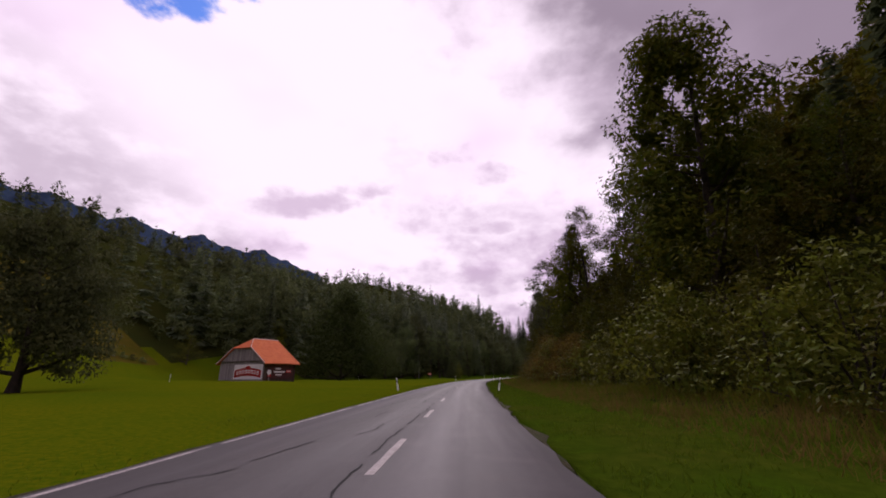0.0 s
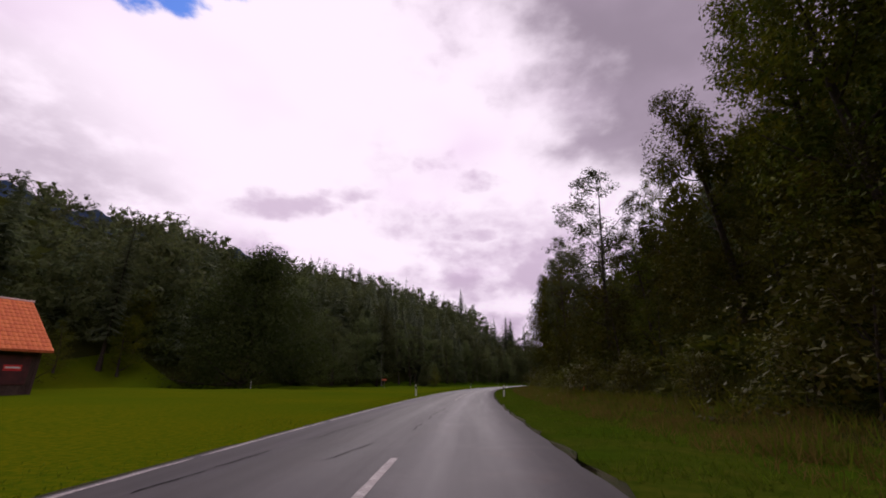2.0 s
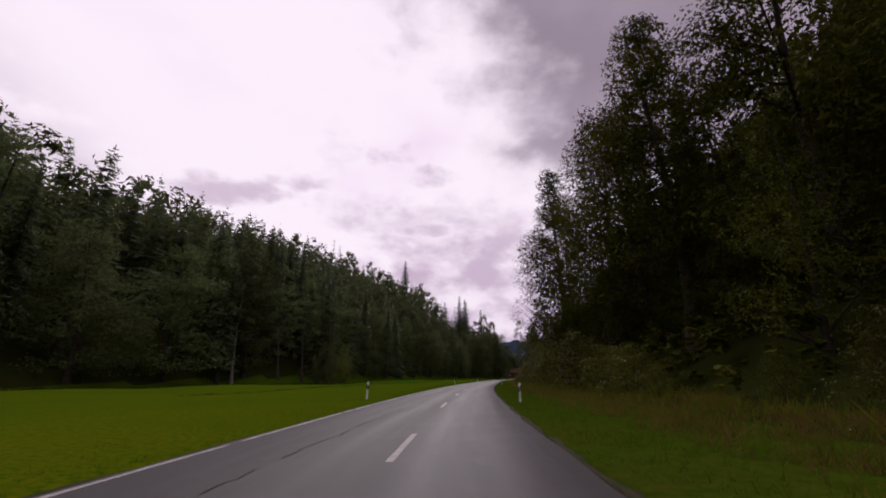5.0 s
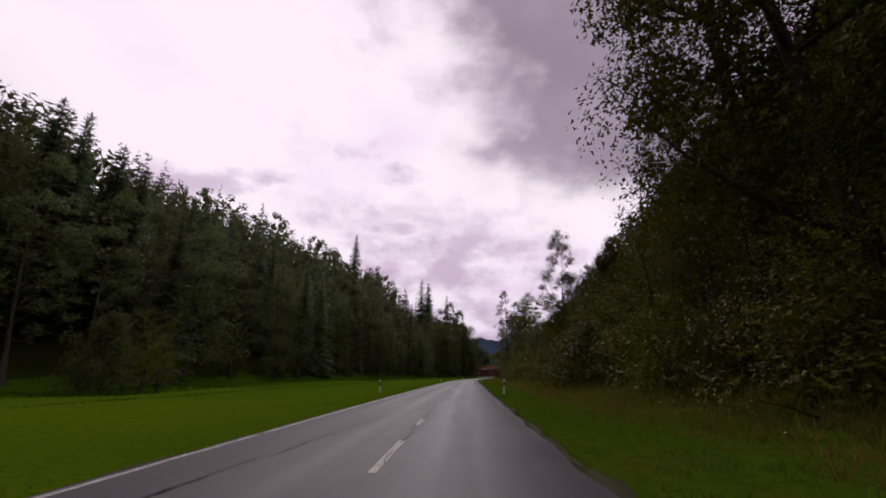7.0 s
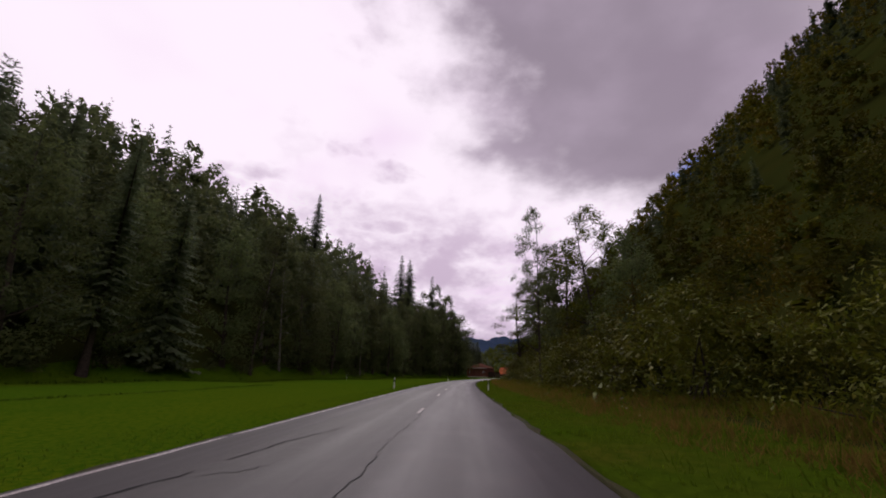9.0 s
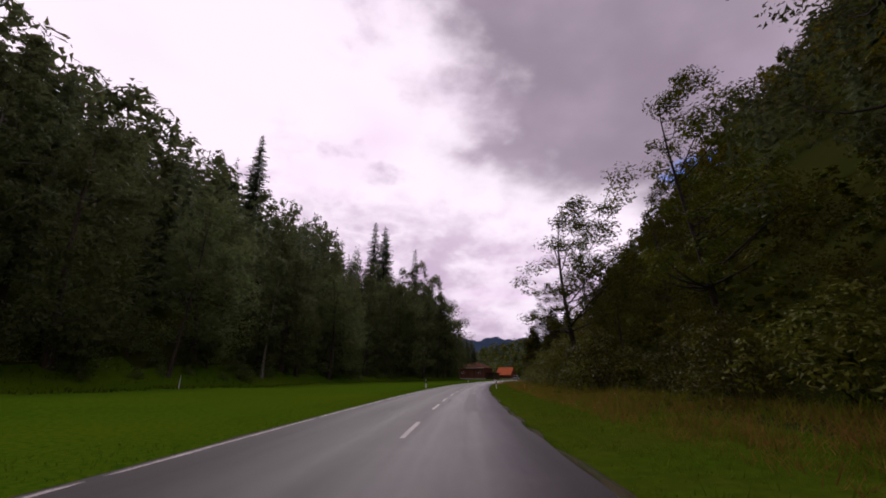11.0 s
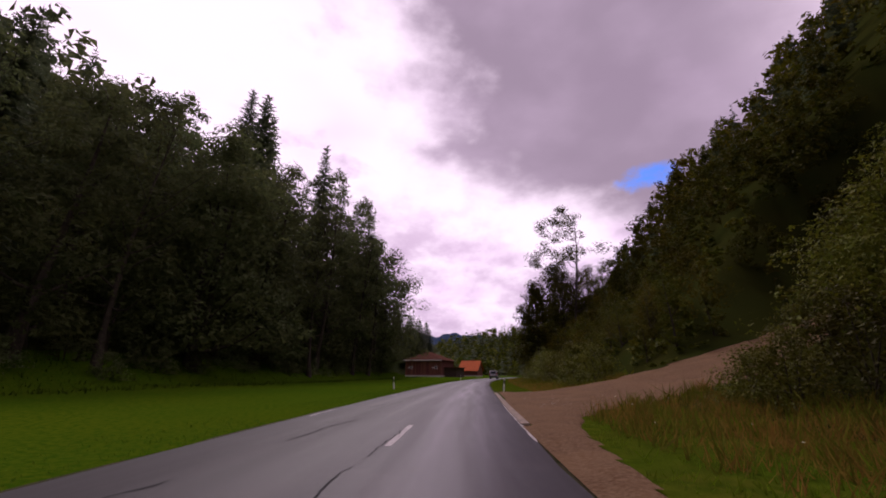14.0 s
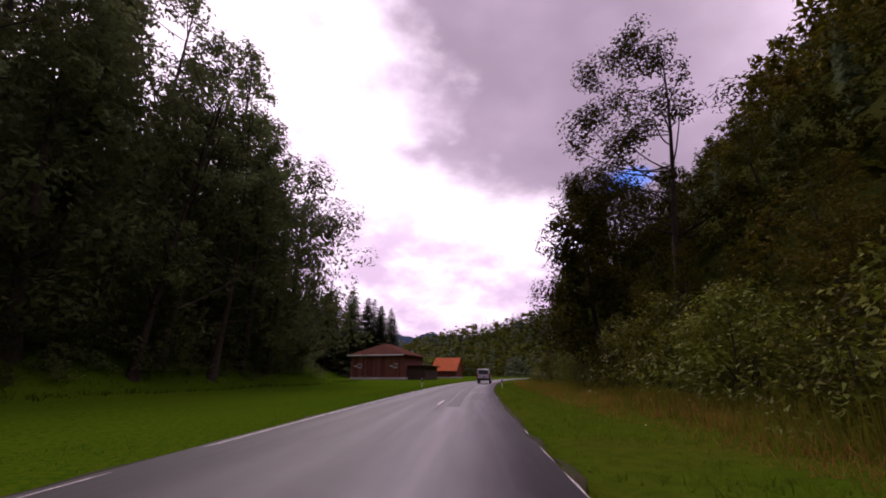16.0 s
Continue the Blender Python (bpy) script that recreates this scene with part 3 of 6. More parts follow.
def spruce_cloud(rng, h, radius, whorls, per, segs, base=0.1, power=0.8, droop=0.35, width=0.20):
    out = []
    for i in range(whorls):
        k = (i + rng.uniform(-0.3, 0.3)) / whorls
        z = h * (base + (0.985 - base) * np.clip(k, 0, 1) ** 0.78)
        length = radius * ((1 - z / h) / (1 - base)) ** power * rng.uniform(0.8, 1.15) + 0.014 * h * rng.uniform(0.5, 1)
        for j in range(per):
            a = (j + rng.uniform(-0.35, 0.35)) / per * 2 * math.pi + i * 1.7
            d = np.array([math.cos(a), math.sin(a), 0.0])
            zj = min(z + rng.uniform(-0.5, 0.5) * h / whorls, 0.985 * h)
            out.append(spray(rng, np.array([0, 0, zj]), d, length * rng.uniform(0.62, 1.18), droop * (1.3 - 0.9 * k - 1.6 * max(k - 0.7, 0) / 0.3), segs, width))
    z = h * np.array([0.955, 0.975, 0.985])
    out.append((np.array([[0.003 * h, 0, z[0]], [0, 0.003 * h, z[0]], [-0.02 * h * 0.3, 0, z[1]], [0, 0, h]]), np.array([[0, 1, 3], [0, 3, 2]])))
    return join(out)


def spruce(seed, h, radius, whorls=26, per=7, segs=4, base=0.08, droop=0.35, width=0.20):
    rng = np.random.default_rng(seed)
    v, f = spruce_cloud(rng, h, radius, whorls, per, segs, base, 0.8, droop, width)
    tv, tf = limbs(rng, h * 1.04, 0.012 * h, [], 0.003, 7)
    return [("trunk", fast_mesh("trunk", tv, tf, M["bark"], True)), ("crown", fast_mesh("crown", v, f, M["needle"]))]


def shrub(seed, h, radius, count, size, clumps, leaf="leaf2"):
    rng = np.random.default_rng(seed)
    (lv, lf), tips = crown_cloud(rng, 0.02 * h, h, radius, count, size, clumps, shape=0.36, hollow=0.5, heart=0.22, deep_size=1.5)
    lv[:, 2] = np.maximum(lv[:, 2], 0.02)
    stems = []
    for i in range(6):
        tip = tips[i] * 0.9
        k = np.linspace(0, 1, 4)[:, None]
        root = np.array([rng.normal() * 0.1 * radius, rng.normal() * 0.1 * radius, -0.3])
        stems.append(tube(root * (1 - k) + tip * k + np.array([0, 0, 0.15 * h]) * k * (1 - k), np.linspace(0.03, 0.008, 4) * h / 2.5, 5))
    sv, sf = join(stems)
    return [("woody_base", fast_mesh("woody_base", sv, sf, M["bark"], True)), ("foliage", fast_mesh("foliage", lv, lf, M[leaf]))]


def thing(name, label, category, group="", m=None):
    ob = tagged(new(name), label, category, group)
    ob.empty_display_size = 0.2
    if m is not None:
        ob.matrix_basis = m
    return ob


def plant(kind, s, o, scale=1.0, rz=0.0, wide=1.0, name="tree", label="", category="tree", group="", dz=-0.1):
    """Stand a copy of a prototype tree or shrub at a place of the plan."""
    ob = thing(name, label, category, group)
    for pname, me in PROTO[kind]:
        mesh_part(pname, me, ob)
    x, y = at(s, o)
    ob.matrix_basis = pose(float(x), float(y), float(ground_z(s, o)) + dz, 0, 0, rz) @ Matrix.Diagonal((scale * wide, scale * wide, scale, 1))
    return ob


# unit trees: heights in metres as built, scaled where they stand
PROTO = {
    "maple": broadleaf(1, 24, 6.2, 18000, 0.165, 130, 0.12, 18, shape=0.68, hollow=0.62, heart=0.2),
    "near_maple": broadleaf(51, 24, 6.0, 30000, 0.105, 150, 0.12, 20, shape=0.68, hollow=0.55, heart=0.2),
    "ash": broadleaf(2, 28, 4.9, 18000, 0.155, 120, 0.20, 20, shape=0.75, heart=0.2),
    "beech": broadleaf(3, 26, 5.6, 17000, 0.165, 120, 0.10, 16, shape=0.62, hollow=0.62, heart=0.2),
    "airy": broadleaf(4, 28, 4.4, 6800, 0.17, 84, 0.17, 36, leaf="leaf_pale", shape=0.8, girth=0.010, bend=0.02, hollow=0.2, heart=0.0),
    "airy2": broadleaf(5, 26, 4.8, 9500, 0.16, 84, 0.25, 36, shape=0.7, girth=0.010, bend=0.04, hollow=0.2, heart=0.0),
    "dense": broadleaf(41, 26, 6.6, 19000, 0.235, 120, 0.06, 18, shape=0.60, heart=0.32),
    "round": broadleaf(6, 24, 10.8, 30000, 0.22, 230, 0.03, 16, leaf="leaf_dark", shape=0.58, hollow=0.72, heart=0.3),
    "pole": broadleaf(7, 24, 3.2, 4200, 0.23, 46, 0.30, 14, leaf="leaf_pale", shape=0.8, girth=0.010, bark="birch", heart=0.2),
    "young": broadleaf(8, 12, 3.2, 6400, 0.080, 84, 0.06, 12, leaf="leaf2", shape=0.5),
    "young2": broadleaf(9, 11, 3.0, 6000, 0.080, 78, 0.05, 12, shape=0.5),
    "lone": broadleaf(10, 15, 6.8, 19000, 0.205, 130, 0.10, 16, leaf="leaf_pale", shape=0.66, girth=0.026, heart=0.25),
    "left_maple": broadleaf(31, 24, 7.2, 7600, 0.23, 110, 0.06, 10, leaf="leaf_edge", shape=0.66, detail=6, hollow=0.68),
    "left_beech": broadleaf(33, 26, 6.4, 7200, 0.23, 96, 0.05, 10, leaf="leaf_edge", shape=0.72, detail=6, hollow=0.68),
    "left_airy": broadleaf(34, 28, 4.4, 4200, 0.21, 70, 0.18, 30, leaf="leaf_edge", shape=0.8, girth=0.010, detail=6, hollow=0.2, heart=0.0),
    "back_maple": broadleaf(35, 24, 6.6, 5600, 0.26, 100, 0.06, 10, shape=0.66, detail=6, hollow=0.65),
    "back_beech": broadleaf(36, 26, 6.0, 5400, 0.26, 90, 0.05, 10, shape=0.72, detail=6, hollow=0.65),
    "spruce": spruce(11, 30, 4.6, 42, 10, 3, width=0.14),
    "spruce2": spruce(12, 34, 4.2, 44, 9, 3, 0.15, width=0.135),
    "spruce3": spruce(13, 26, 4.8, 40, 11, 3, 0.04, 0.42, width=0.13),
    "slim": spruce(14, 30, 3.0, 44, 9, 3, 0.2, 0.45, width=0.13),
    "shrub": shrub(21, 3.0, 2.2, 3200, 0.065, 64),
    "shrub2": shrub(22, 2.6, 2.4, 3200, 0.065, 64),
    "rusty": shrub(23, 3.4, 2.6, 3600, 0.07, 60, "brown"),
    "rusty_big": shrub(26, 5.0, 3.2, 7500, 0.075, 100, "brown"),
    "bush": shrub(24, 6.5, 4.2, 6000, 0.16, 90, "leaf_edge"),
    "far_shrub": shrub(27, 3.0, 2.4, 1100, 0.13, 40, "leaf_edge"),
    "far_young": broadleaf(28, 12, 3.4, 2200, 0.20, 60, 0.05, 8, leaf="leaf_edge", shape=0.5),
    "sapling": broadleaf(25, 4.0, 1.2, 1200, 0.09, 16, 0.1, 8, leaf="leaf2"),
}


# ---------------------------------------------------------------- ground, road, markings
def build_ground():
    s = np.concatenate([np.linspace(-400, -60, 18), np.arange(-55, 480, 3.0), np.linspace(483, 700, 45), np.linspace(720, 1750, 40)])
    o = np.concatenate([-np.geomspace(1500, 62, 40), np.linspace(-60, -6, 30), [-5.4, -5.0, -4.7, -4.4, -4.0, -1.3, 1.3, 1.75, 2.1, 2.5], np.linspace(3, 60, 44), np.geomspace(63, 560, 32)])
    S, O = np.meshgrid(s, o, indexing="ij")
    x, y = at(S.ravel(), O.ravel())
    z = ground_z(S.ravel(), O.ravel())
    n, k = len(s), len(o)
    i, j = np.meshgrid(np.arange(n - 1), np.arange(k - 1), indexing="ij")
    a = (i * k + j).ravel()
    f = np.stack([a, a + 1, a + k + 1, a + k], 1)[:, ::-1]
    cs, co = (S[:-1, :-1] + S[1:, 1:]).ravel() / 2, (O[:-1, :-1] + O[1:, 1:]).ravel() / 2
    woods = (co > 6.5) | (co < foot(cs) - np.where(cs < 92, 60, np.where(cs < 125, 14, 2.5)))
    slope = (cs < 93) & (co < -80 - 0.24 * (88 - cs)) & ~woods & (co < -60)
    woods |= (cs > 640) & (wave(cs, co, 0.02, 4) < 1.1)
    verge = (co > edge_r(cs)) & (co <= 7) & (cs < 640)
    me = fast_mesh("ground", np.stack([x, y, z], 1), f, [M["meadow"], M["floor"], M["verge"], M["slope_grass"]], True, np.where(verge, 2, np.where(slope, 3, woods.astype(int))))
    tagged(new("ground", me), "mown green meadow and dark forest floor rising into hillsides", "ground", kind="structure")


def ribbon(s, o0, o1, z, mat, name, label="", parent=None, kind="", thick=0.0, wear=0.0, seed=0):
    """A strip along the road between two offsets."""
    s = np.asarray(s, float)
    rng = np.random.default_rng(seed)
    o0 = o0 + np.zeros_like(s) + rng.normal(size=len(s)) * wear
    o1 = o1 + np.zeros_like(s) + rng.normal(size=len(s)) * wear
    cols = [(o0, z)] + [(o1, z)]
    if thick:
        cols = [(o0, z - thick), (o0 + 0.02, z), (o1 - 0.02, z), (o1, z - thick)]
    v = []
    for oo, zz in cols:
        x, y = at(s, oo)
        v.append(np.stack([x, y, np.zeros_like(x) + zz], 1))
    v = np.stack(v, 1)
    n, k = len(s), len(cols)
    i, j = np.meshgrid(np.arange(n - 1), np.arange(k - 1), indexing="ij")
    a = (i * k + j).ravel()
    f = np.stack([a, a + 1, a + k + 1, a + k], 1)[:, ::-1]
    ob = mesh_part(name, fast_mesh(name, v.reshape(-1, 3), f, mat, False), parent, label=label)
    return tagged(ob, kind=kind) if kind else ob


def build_road():
    s = np.arange(-90, 640, 1.0)
    v = []
    rng = np.random.default_rng(3)
    jag_l, jag_r = np.cumsum(rng.normal(size=len(s))) * 0.004, rng.normal(size=len(s)) * 0.03
    jag_l -= np.linspace(jag_l[0], jag_l[-1], len(s))
    cols = [(LEFT - 0.12 + jag_l * 0.3, -0.25), (LEFT - 0.1 + jag_l * 0.3, 0.0), (LEFT + 1.5, 0.02), (MIDDLE, 0.035), (edge_r(s) - 1.4, 0.02), (edge_r(s) + jag_r, 0.0), (edge_r(s) + 0.04 + jag_r, -0.25)]
    for oo, zz in cols:
        x, y = at(s, oo + np.zeros_like(s))
        v.append(np.stack([x, y, np.zeros_like(x) + zz], 1))
    v = np.stack(v, 1)
    n, k = len(s), len(cols)
    i, j = np.meshgrid(np.arange(n - 1), np.arange(k - 1), indexing="ij")
    a = (i * k + j).ravel()
    f = np.stack([a, a + 1, a + k + 1, a + k], 1)[:, ::-1]
    me = fast_mesh("road", v.reshape(-1, 3), f, M["asphalt"], True)
    plan = np.stack([np.stack([oo + np.zeros_like(s), s], 1) for oo, zz in cols], 1).reshape(-1, 2)
    me.uv_layers.new(name="plan").data.foreach_set("uv", plan[f.ravel()].astype(np.float32).ravel())
    return tagged(new("road", me), "damp grey asphalt country road with cracks and patches", "road", kind="structure")


def road_z(o):
    return float(np.interp(o, [LEFT - 0.1, LEFT + 1.5, MIDDLE, 0.3, 1.7], [0, 0.02, 0.035, 0.02, 0]))


def strip_points(pts, width, mat, name, parent, lift=0.006, seed=0, uneven=0.5, taper=0.3):
    """A thin uneven band over the road along plan points, following its camber."""
    rng = np.random.default_rng(seed)
    pts = np.asarray(pts, float)
    d = np.gradient(pts, axis=0)
    nrm = np.stack([-d[:, 1], d[:, 0]], 1)
    nrm /= np.linalg.norm(nrm, axis=1)[:, None] + 1e-9
    w = (width * rng.uniform(1 - uneven, 1 + uneven, len(pts)))[:, None] / 2
    w[0] *= taper
    w[-1] *= taper
    v = []
    for q in (pts - nrm * w, pts + nrm * w):
        x, y = at(q[:, 0], q[:, 1])
        v.append(np.stack([x, y, [road_z(o) + lift for o in q[:, 1]]], 1))
    v = np.stack(v, 1).reshape(-1, 3)
    a = np.arange(len(pts) - 1) * 2
    return mesh_part(name, fast_mesh(name, v, np.stack([a, a + 1, a + 3, a + 2], 1), mat), parent)


build_ground()


def build_backdrop():
    """Far mountain ridge round the valley, from the left to ahead on the right: bearing and height angle in degrees.
    Its colour holds the blue of the haze.
    """
    RIDGE = [(-75, 21.0), (-62, 20.0), (-50, 18.2), (-40, 17.0), (-32, 16.2), (-22, 15.0), (-16, 12.0), (-9, 7.0), (0, 5.0), (10, 4.2), (22, 4.6), (32, 4.4), (44, 4.0), (60, 6.0)]
    az = np.linspace(-75, 60, 320)
    el = np.interp(az, [r[0] for r in RIDGE], [r[1] for r in RIDGE]) + 0.16 * np.sin(az * 1.7) + 0.10 * np.sin(az * 4.3 + 1) + 0.04 * np.sin(az * 13)
    rows = []
    for k, back in ((0.0, 0), (0.35, 300), (0.7, 560), (1.0, 800), (0.8, 1200)):
        r = 2000.0 + back + 60 * np.sin(az * 0.9 + back)
        x, y = np.sin(np.radians(az)) * r, np.cos(np.radians(az)) * r
        rows.append(np.stack([x, y, np.tan(np.radians(el)) * 2800.0 * k - 40 * (k == 0) + 12 * np.sin(az * 2.1 + back) * (0 < k < 1)], 1))
    v = np.stack(rows, 1)
    n, k = v.shape[:2]
    i, j = np.meshgrid(np.arange(n - 1), np.arange(k - 1), indexing="ij")
    a = (i * k + j).ravel()
    me = fast_mesh("backdrop", v.reshape(-1, 3), np.stack([a, a + k, a + k + 1, a + 1], 1), M["haze_blue_ridge"], True)
    tagged(new("backdrop", me), "distant wooded mountain ridge, coloured haze blue, closing the valley", "mountain", kind="structure")


build_backdrop()
road = build_road()

# soil band along both edges
tagged(ribbon(np.arange(-60, 560, 0.8), edge_r(np.arange(-60, 560, 0.8)) - 0.02, edge_r(np.arange(-60, 560, 0.8)) + 0.15, -0.012, M["soil"], "verge_soil_right", thick=0.2, wear=0.07, seed=5), "bare brown soil along the asphalt edge", "verge", kind="structure")
tagged(ribbon(np.arange(-60, 560, 0.8), edge_r(np.arange(-60, 560, 0.8)) + 0.09, edge_r(np.arange(-60, 560, 0.8)) + 0.66, -0.018, M["verge"], "verge_shoulder_right", thick=0.2, wear=0.05, seed=7), "grassy shoulder beside the asphalt edge", "verge", kind="structure")
tagged(ribbon(np.arange(-60, 560, 0.8), LEFT - 0.24, LEFT - 0.06, -0.012, M["soil"], "verge_soil_left", thick=0.2, wear=0.05, seed=6), "bare brown soil along the asphalt edge", "verge", kind="structure")


def paint_line(s0, s1, o, w, seed, gaps=0.0):
    """Worn edge line in pieces of uneven length."""
    rng = np.random.default_rng(seed)
    s = s0
    while s < s1:
        e = min(s1, s + rng.uniform(3, 11) * (0.25 if gaps > 4 else 1))
        t = np.linspace(s, e, max(3, int((e - s) / 0.35)))
        strip_points(np.stack([t, (edge_r(t) if o > 0 else 0) + o + rng.normal(size=len(t)) * 0.008], 1), w, M["paint"], "edge_line", road, 0.004, seed + int(s) + 100, 0.28)
        s = e + (rng.uniform(0.1, gaps) if gaps else 0.02)


paint_line(-40, 320, LEFT + 0.02, 0.09, 11, 0.35)
paint_line(320, 340, LEFT + 0.05, 0.09, 12, 1.2)
paint_line(342, 393, LEFT + 0.05, 0.045, 16, 9.0)
paint_line(393, 520, LEFT + 0.05, 0.09, 13, 0.5)
paint_line(348, 358, 0.001, 0.07, 14, 2.0)
paint_line(366, 470, 0.001, 0.035, 15, 7.0)
for i, (s0, s1) in enumerate([(5.2, 8.0), (12.0, 14.5), (19.1, 21.9), (40, 41.5), (54.6, 57.2), (80.2, 81.2), (84.4, 87.6), (91.6, 95.0), (98.0, 100.5), (104.0, 106.9), (111, 114), (119, 122),
                              (130, 133), (141, 144), (152, 155), (163, 166), (171, 173.5), (178.6, 181.2), (183.7, 185.2), (209.8, 212.4), (236, 238), (247, 250), (258, 261), (270, 273),
                              (278, 281), (285.4, 288.4), (290.8, 293.6), (297.6, 300.6), (303.9, 306), (310.4, 312.9), (315.8, 318.0), (321.8, 324.2), (328.2, 330.9), (334.6, 337.5), (340.6, 343.2), (347.1, 349.9), (403, 406)]):
    t = np.linspace(s0, s1, 9)
    strip_points(np.stack([t, MIDDLE + np.zeros(9)], 1), 0.12, M["paint"], "centre_dash", road, 0.004, i, 0.1, 0.9)


def crack(s0, o0, ds, do, n, width, seed, rough=0.10):
    rng = np.random.default_rng(seed)
    k = np.linspace(0, 1, n)
    wob = np.cumsum(rng.normal(size=(n, 2)), axis=0) * rough
    wob -= k[:, None] * wob[-1]
    pts = np.stack([s0 + ds * k, o0 + do * k], 1) + wob
    pts[:, 1] = np.clip(pts[:, 1], LEFT + 0.05, edge_r(pts[:, 0]) - 0.05)
    strip_points(pts, width * 0.45, M["tar"], "crack", road, 0.007, seed)


# the long seam beside the dashed line, and single cracks
for i, (s0, o0, ds, do, n, w) in enumerate([
        (3.0, -1.42, 12, 0.08, 30, 0.055), (15, -1.4, 18, 0.05, 40, 0.05), (33, -1.4, 7, 0.2, 20, 0.05), (4.2, -3.4, 1.4, 0.5, 10, 0.06), (6.0, -3.0, 1.8, 0.3, 9, 0.07), (8.5, -2.2, 2.0, 0.2, 9, 0.07),
        (12, -2.6, 2.5, 0.1, 9, 0.06), (16.2, -3.1, 6, 0.2, 18, 0.06), (18, -1.9, 5, 0.1, 14, 0.07), (24, -2.7, 4, 0.1, 9, 0.05), (36.5, -1.2, 5, -0.25, 22, 0.09), (39, -1.6, 0.5, 1.0, 8, 0.05), (36.4, -2.6, 0.8, 0.2, 6, 0.06),
        (43, -1.3, 8, 0.0, 20, 0.06), (55, -3.6, 9, 0.6, 26, 0.05), (57, -2.1, 1.8, 0.3, 9, 0.06), (61, -1.3, 9, 0.1, 22, 0.06), (80.2, -3.9, 3.0, 0.5, 16, 0.08), (81.6, -3.3, 1.6, 0.7, 12, 0.10), (84, -3.4, 10, 0.6, 30, 0.05),
        (88.5, -2.0, 1.5, 0.5, 10, 0.10), (86, -3.5, 4, 0.6, 16, 0.09), (93, -1.7, 2.0, 0.1, 10, 0.07), (103.5, -3.9, 1.2, 0.9, 12, 0.10), (104.2, -3.4, 0.3, 1.2, 10, 0.08), (104.5, -2.9, 1.1, -0.4, 9, 0.08), (107, -1.6, 2.2, 0.1, 9, 0.06),
        (112, -2.6, 6, 0.2, 14, 0.04), (120, -3.0, 20, 0.4, 40, 0.04), (150, -2.8, 18, -0.2, 36, 0.04), (176.5, -3.6, 2.0, 0.5, 12, 0.07), (177.5, -3.2, 10, 0.9, 26, 0.035), (179, -1.15, 26, 0.05, 50, 0.03),
        (193, -2.8, 8, 0.3, 18, 0.05), (205.3, -2.9, 1.1, 0.5, 8, 0.05), (214, -2.5, 7, 0.1, 15, 0.04), (226, -3.4, 6, 0.9, 22, 0.06), (227.4, -2.9, 0.6, 0.6, 7, 0.05), (226.5, -1.1, 30, 0.1, 50, 0.028), (252, -2.4, 12, 0.2, 24, 0.04),
        (284.6, -2.9, 2.5, 0.4, 10, 0.05), (290, -0.9, 3.0, 0.15, 12, 0.07), (307.5, -1.4, 2.4, 0.2, 14, 0.09), (324, -2.4, 9, 0.5, 22, 0.16), (343.6, -3.4, 1.2, 0.3, 8, 0.06), (344.0, -1.3, 5, 0.05, 14, 0.05), (347.5, -3.0, 3.4, 0.4, 16, 0.08),
        (355.2, -3.4, 2.6, 0.7, 18, 0.08), (359.5, -2.9, 0.9, 0.3, 8, 0.07), (360.2, -2.4, 0.8, -0.2, 6, 0.05), (393.5, -2.8, 0.7, 0.2, 6, 0.04), (400, -1.0, 14, 0.1, 26, 0.05), (418, -1.2, 14, 0.1, 26, 0.04)]):
    if ds < 4:
        crack(s0, o0, ds, do, max(n, 10), w, 100 + i, 0.045)
        continue
    r, a = random.Random(i), 0.0
    while a < ds:
        b = min(ds, a + r.uniform(0.9, 3.2))
        crack(s0 + a, o0 + do * a / ds + r.uniform(-0.03, 0.03), b - a, do * (b - a) / ds, int((b - a) * 5) + 6, w * r.uniform(0.8, 1.5), 100 + i * 7 + int(a * 3), 0.022)
        a = b + r.choice((0.05, 0.2, 0.6, 1.4))


def patch(s0, s1, o0, o1, seed):
    rng = np.random.default_rng(seed)
    t = np.linspace(s0, s1, 24)
    v = []
    for o in np.linspace(o0, o1, 5):
        oo = o + rng.normal(size=24) * 0.02
        x, y = at(t, oo)
        v.append(np.stack([x, y, [road_z(a) + 0.004 for a in oo]], 1))
    v = np.stack(v, 1).reshape(-1, 3)
    i, j = np.meshgrid(np.arange(23), np.arange(4), indexing="ij")
    a = (i * 5 + j).ravel()
    mesh_part("repair_patch", fast_mesh("repair_patch", v, np.stack([a, a + 5, a + 6, a + 1], 1), M["patch"]), road)


patch(76, 89.5, 0.05, 0.55, 1)
patch(86, 120, 0.15, 0.7, 2)
patch(285, 300, 0.0, 0.5, 3)
patch(402, 440, -0.75, -0.25, 4)
patch(407, 414, 0.1, 0.75, 5)


# ---------------------------------------------------------------- gravel ramp and kerb
def track_half(s, o):
    """Half the width of the gravel: a long wedge along the road on the near side, narrower up the slope."""
    far = np.interp(o, [2, 6, 10, 40], [8.0, 5.6, 4.4, 3.4])
    near = np.interp(o, [1.9, 2.5, 3.4, 6, 10, 40], [19.0, 12.0, 8.5, 5.8, 4.4, 3.4])
    return np.where(np.asarray(s) < 360, near, far)


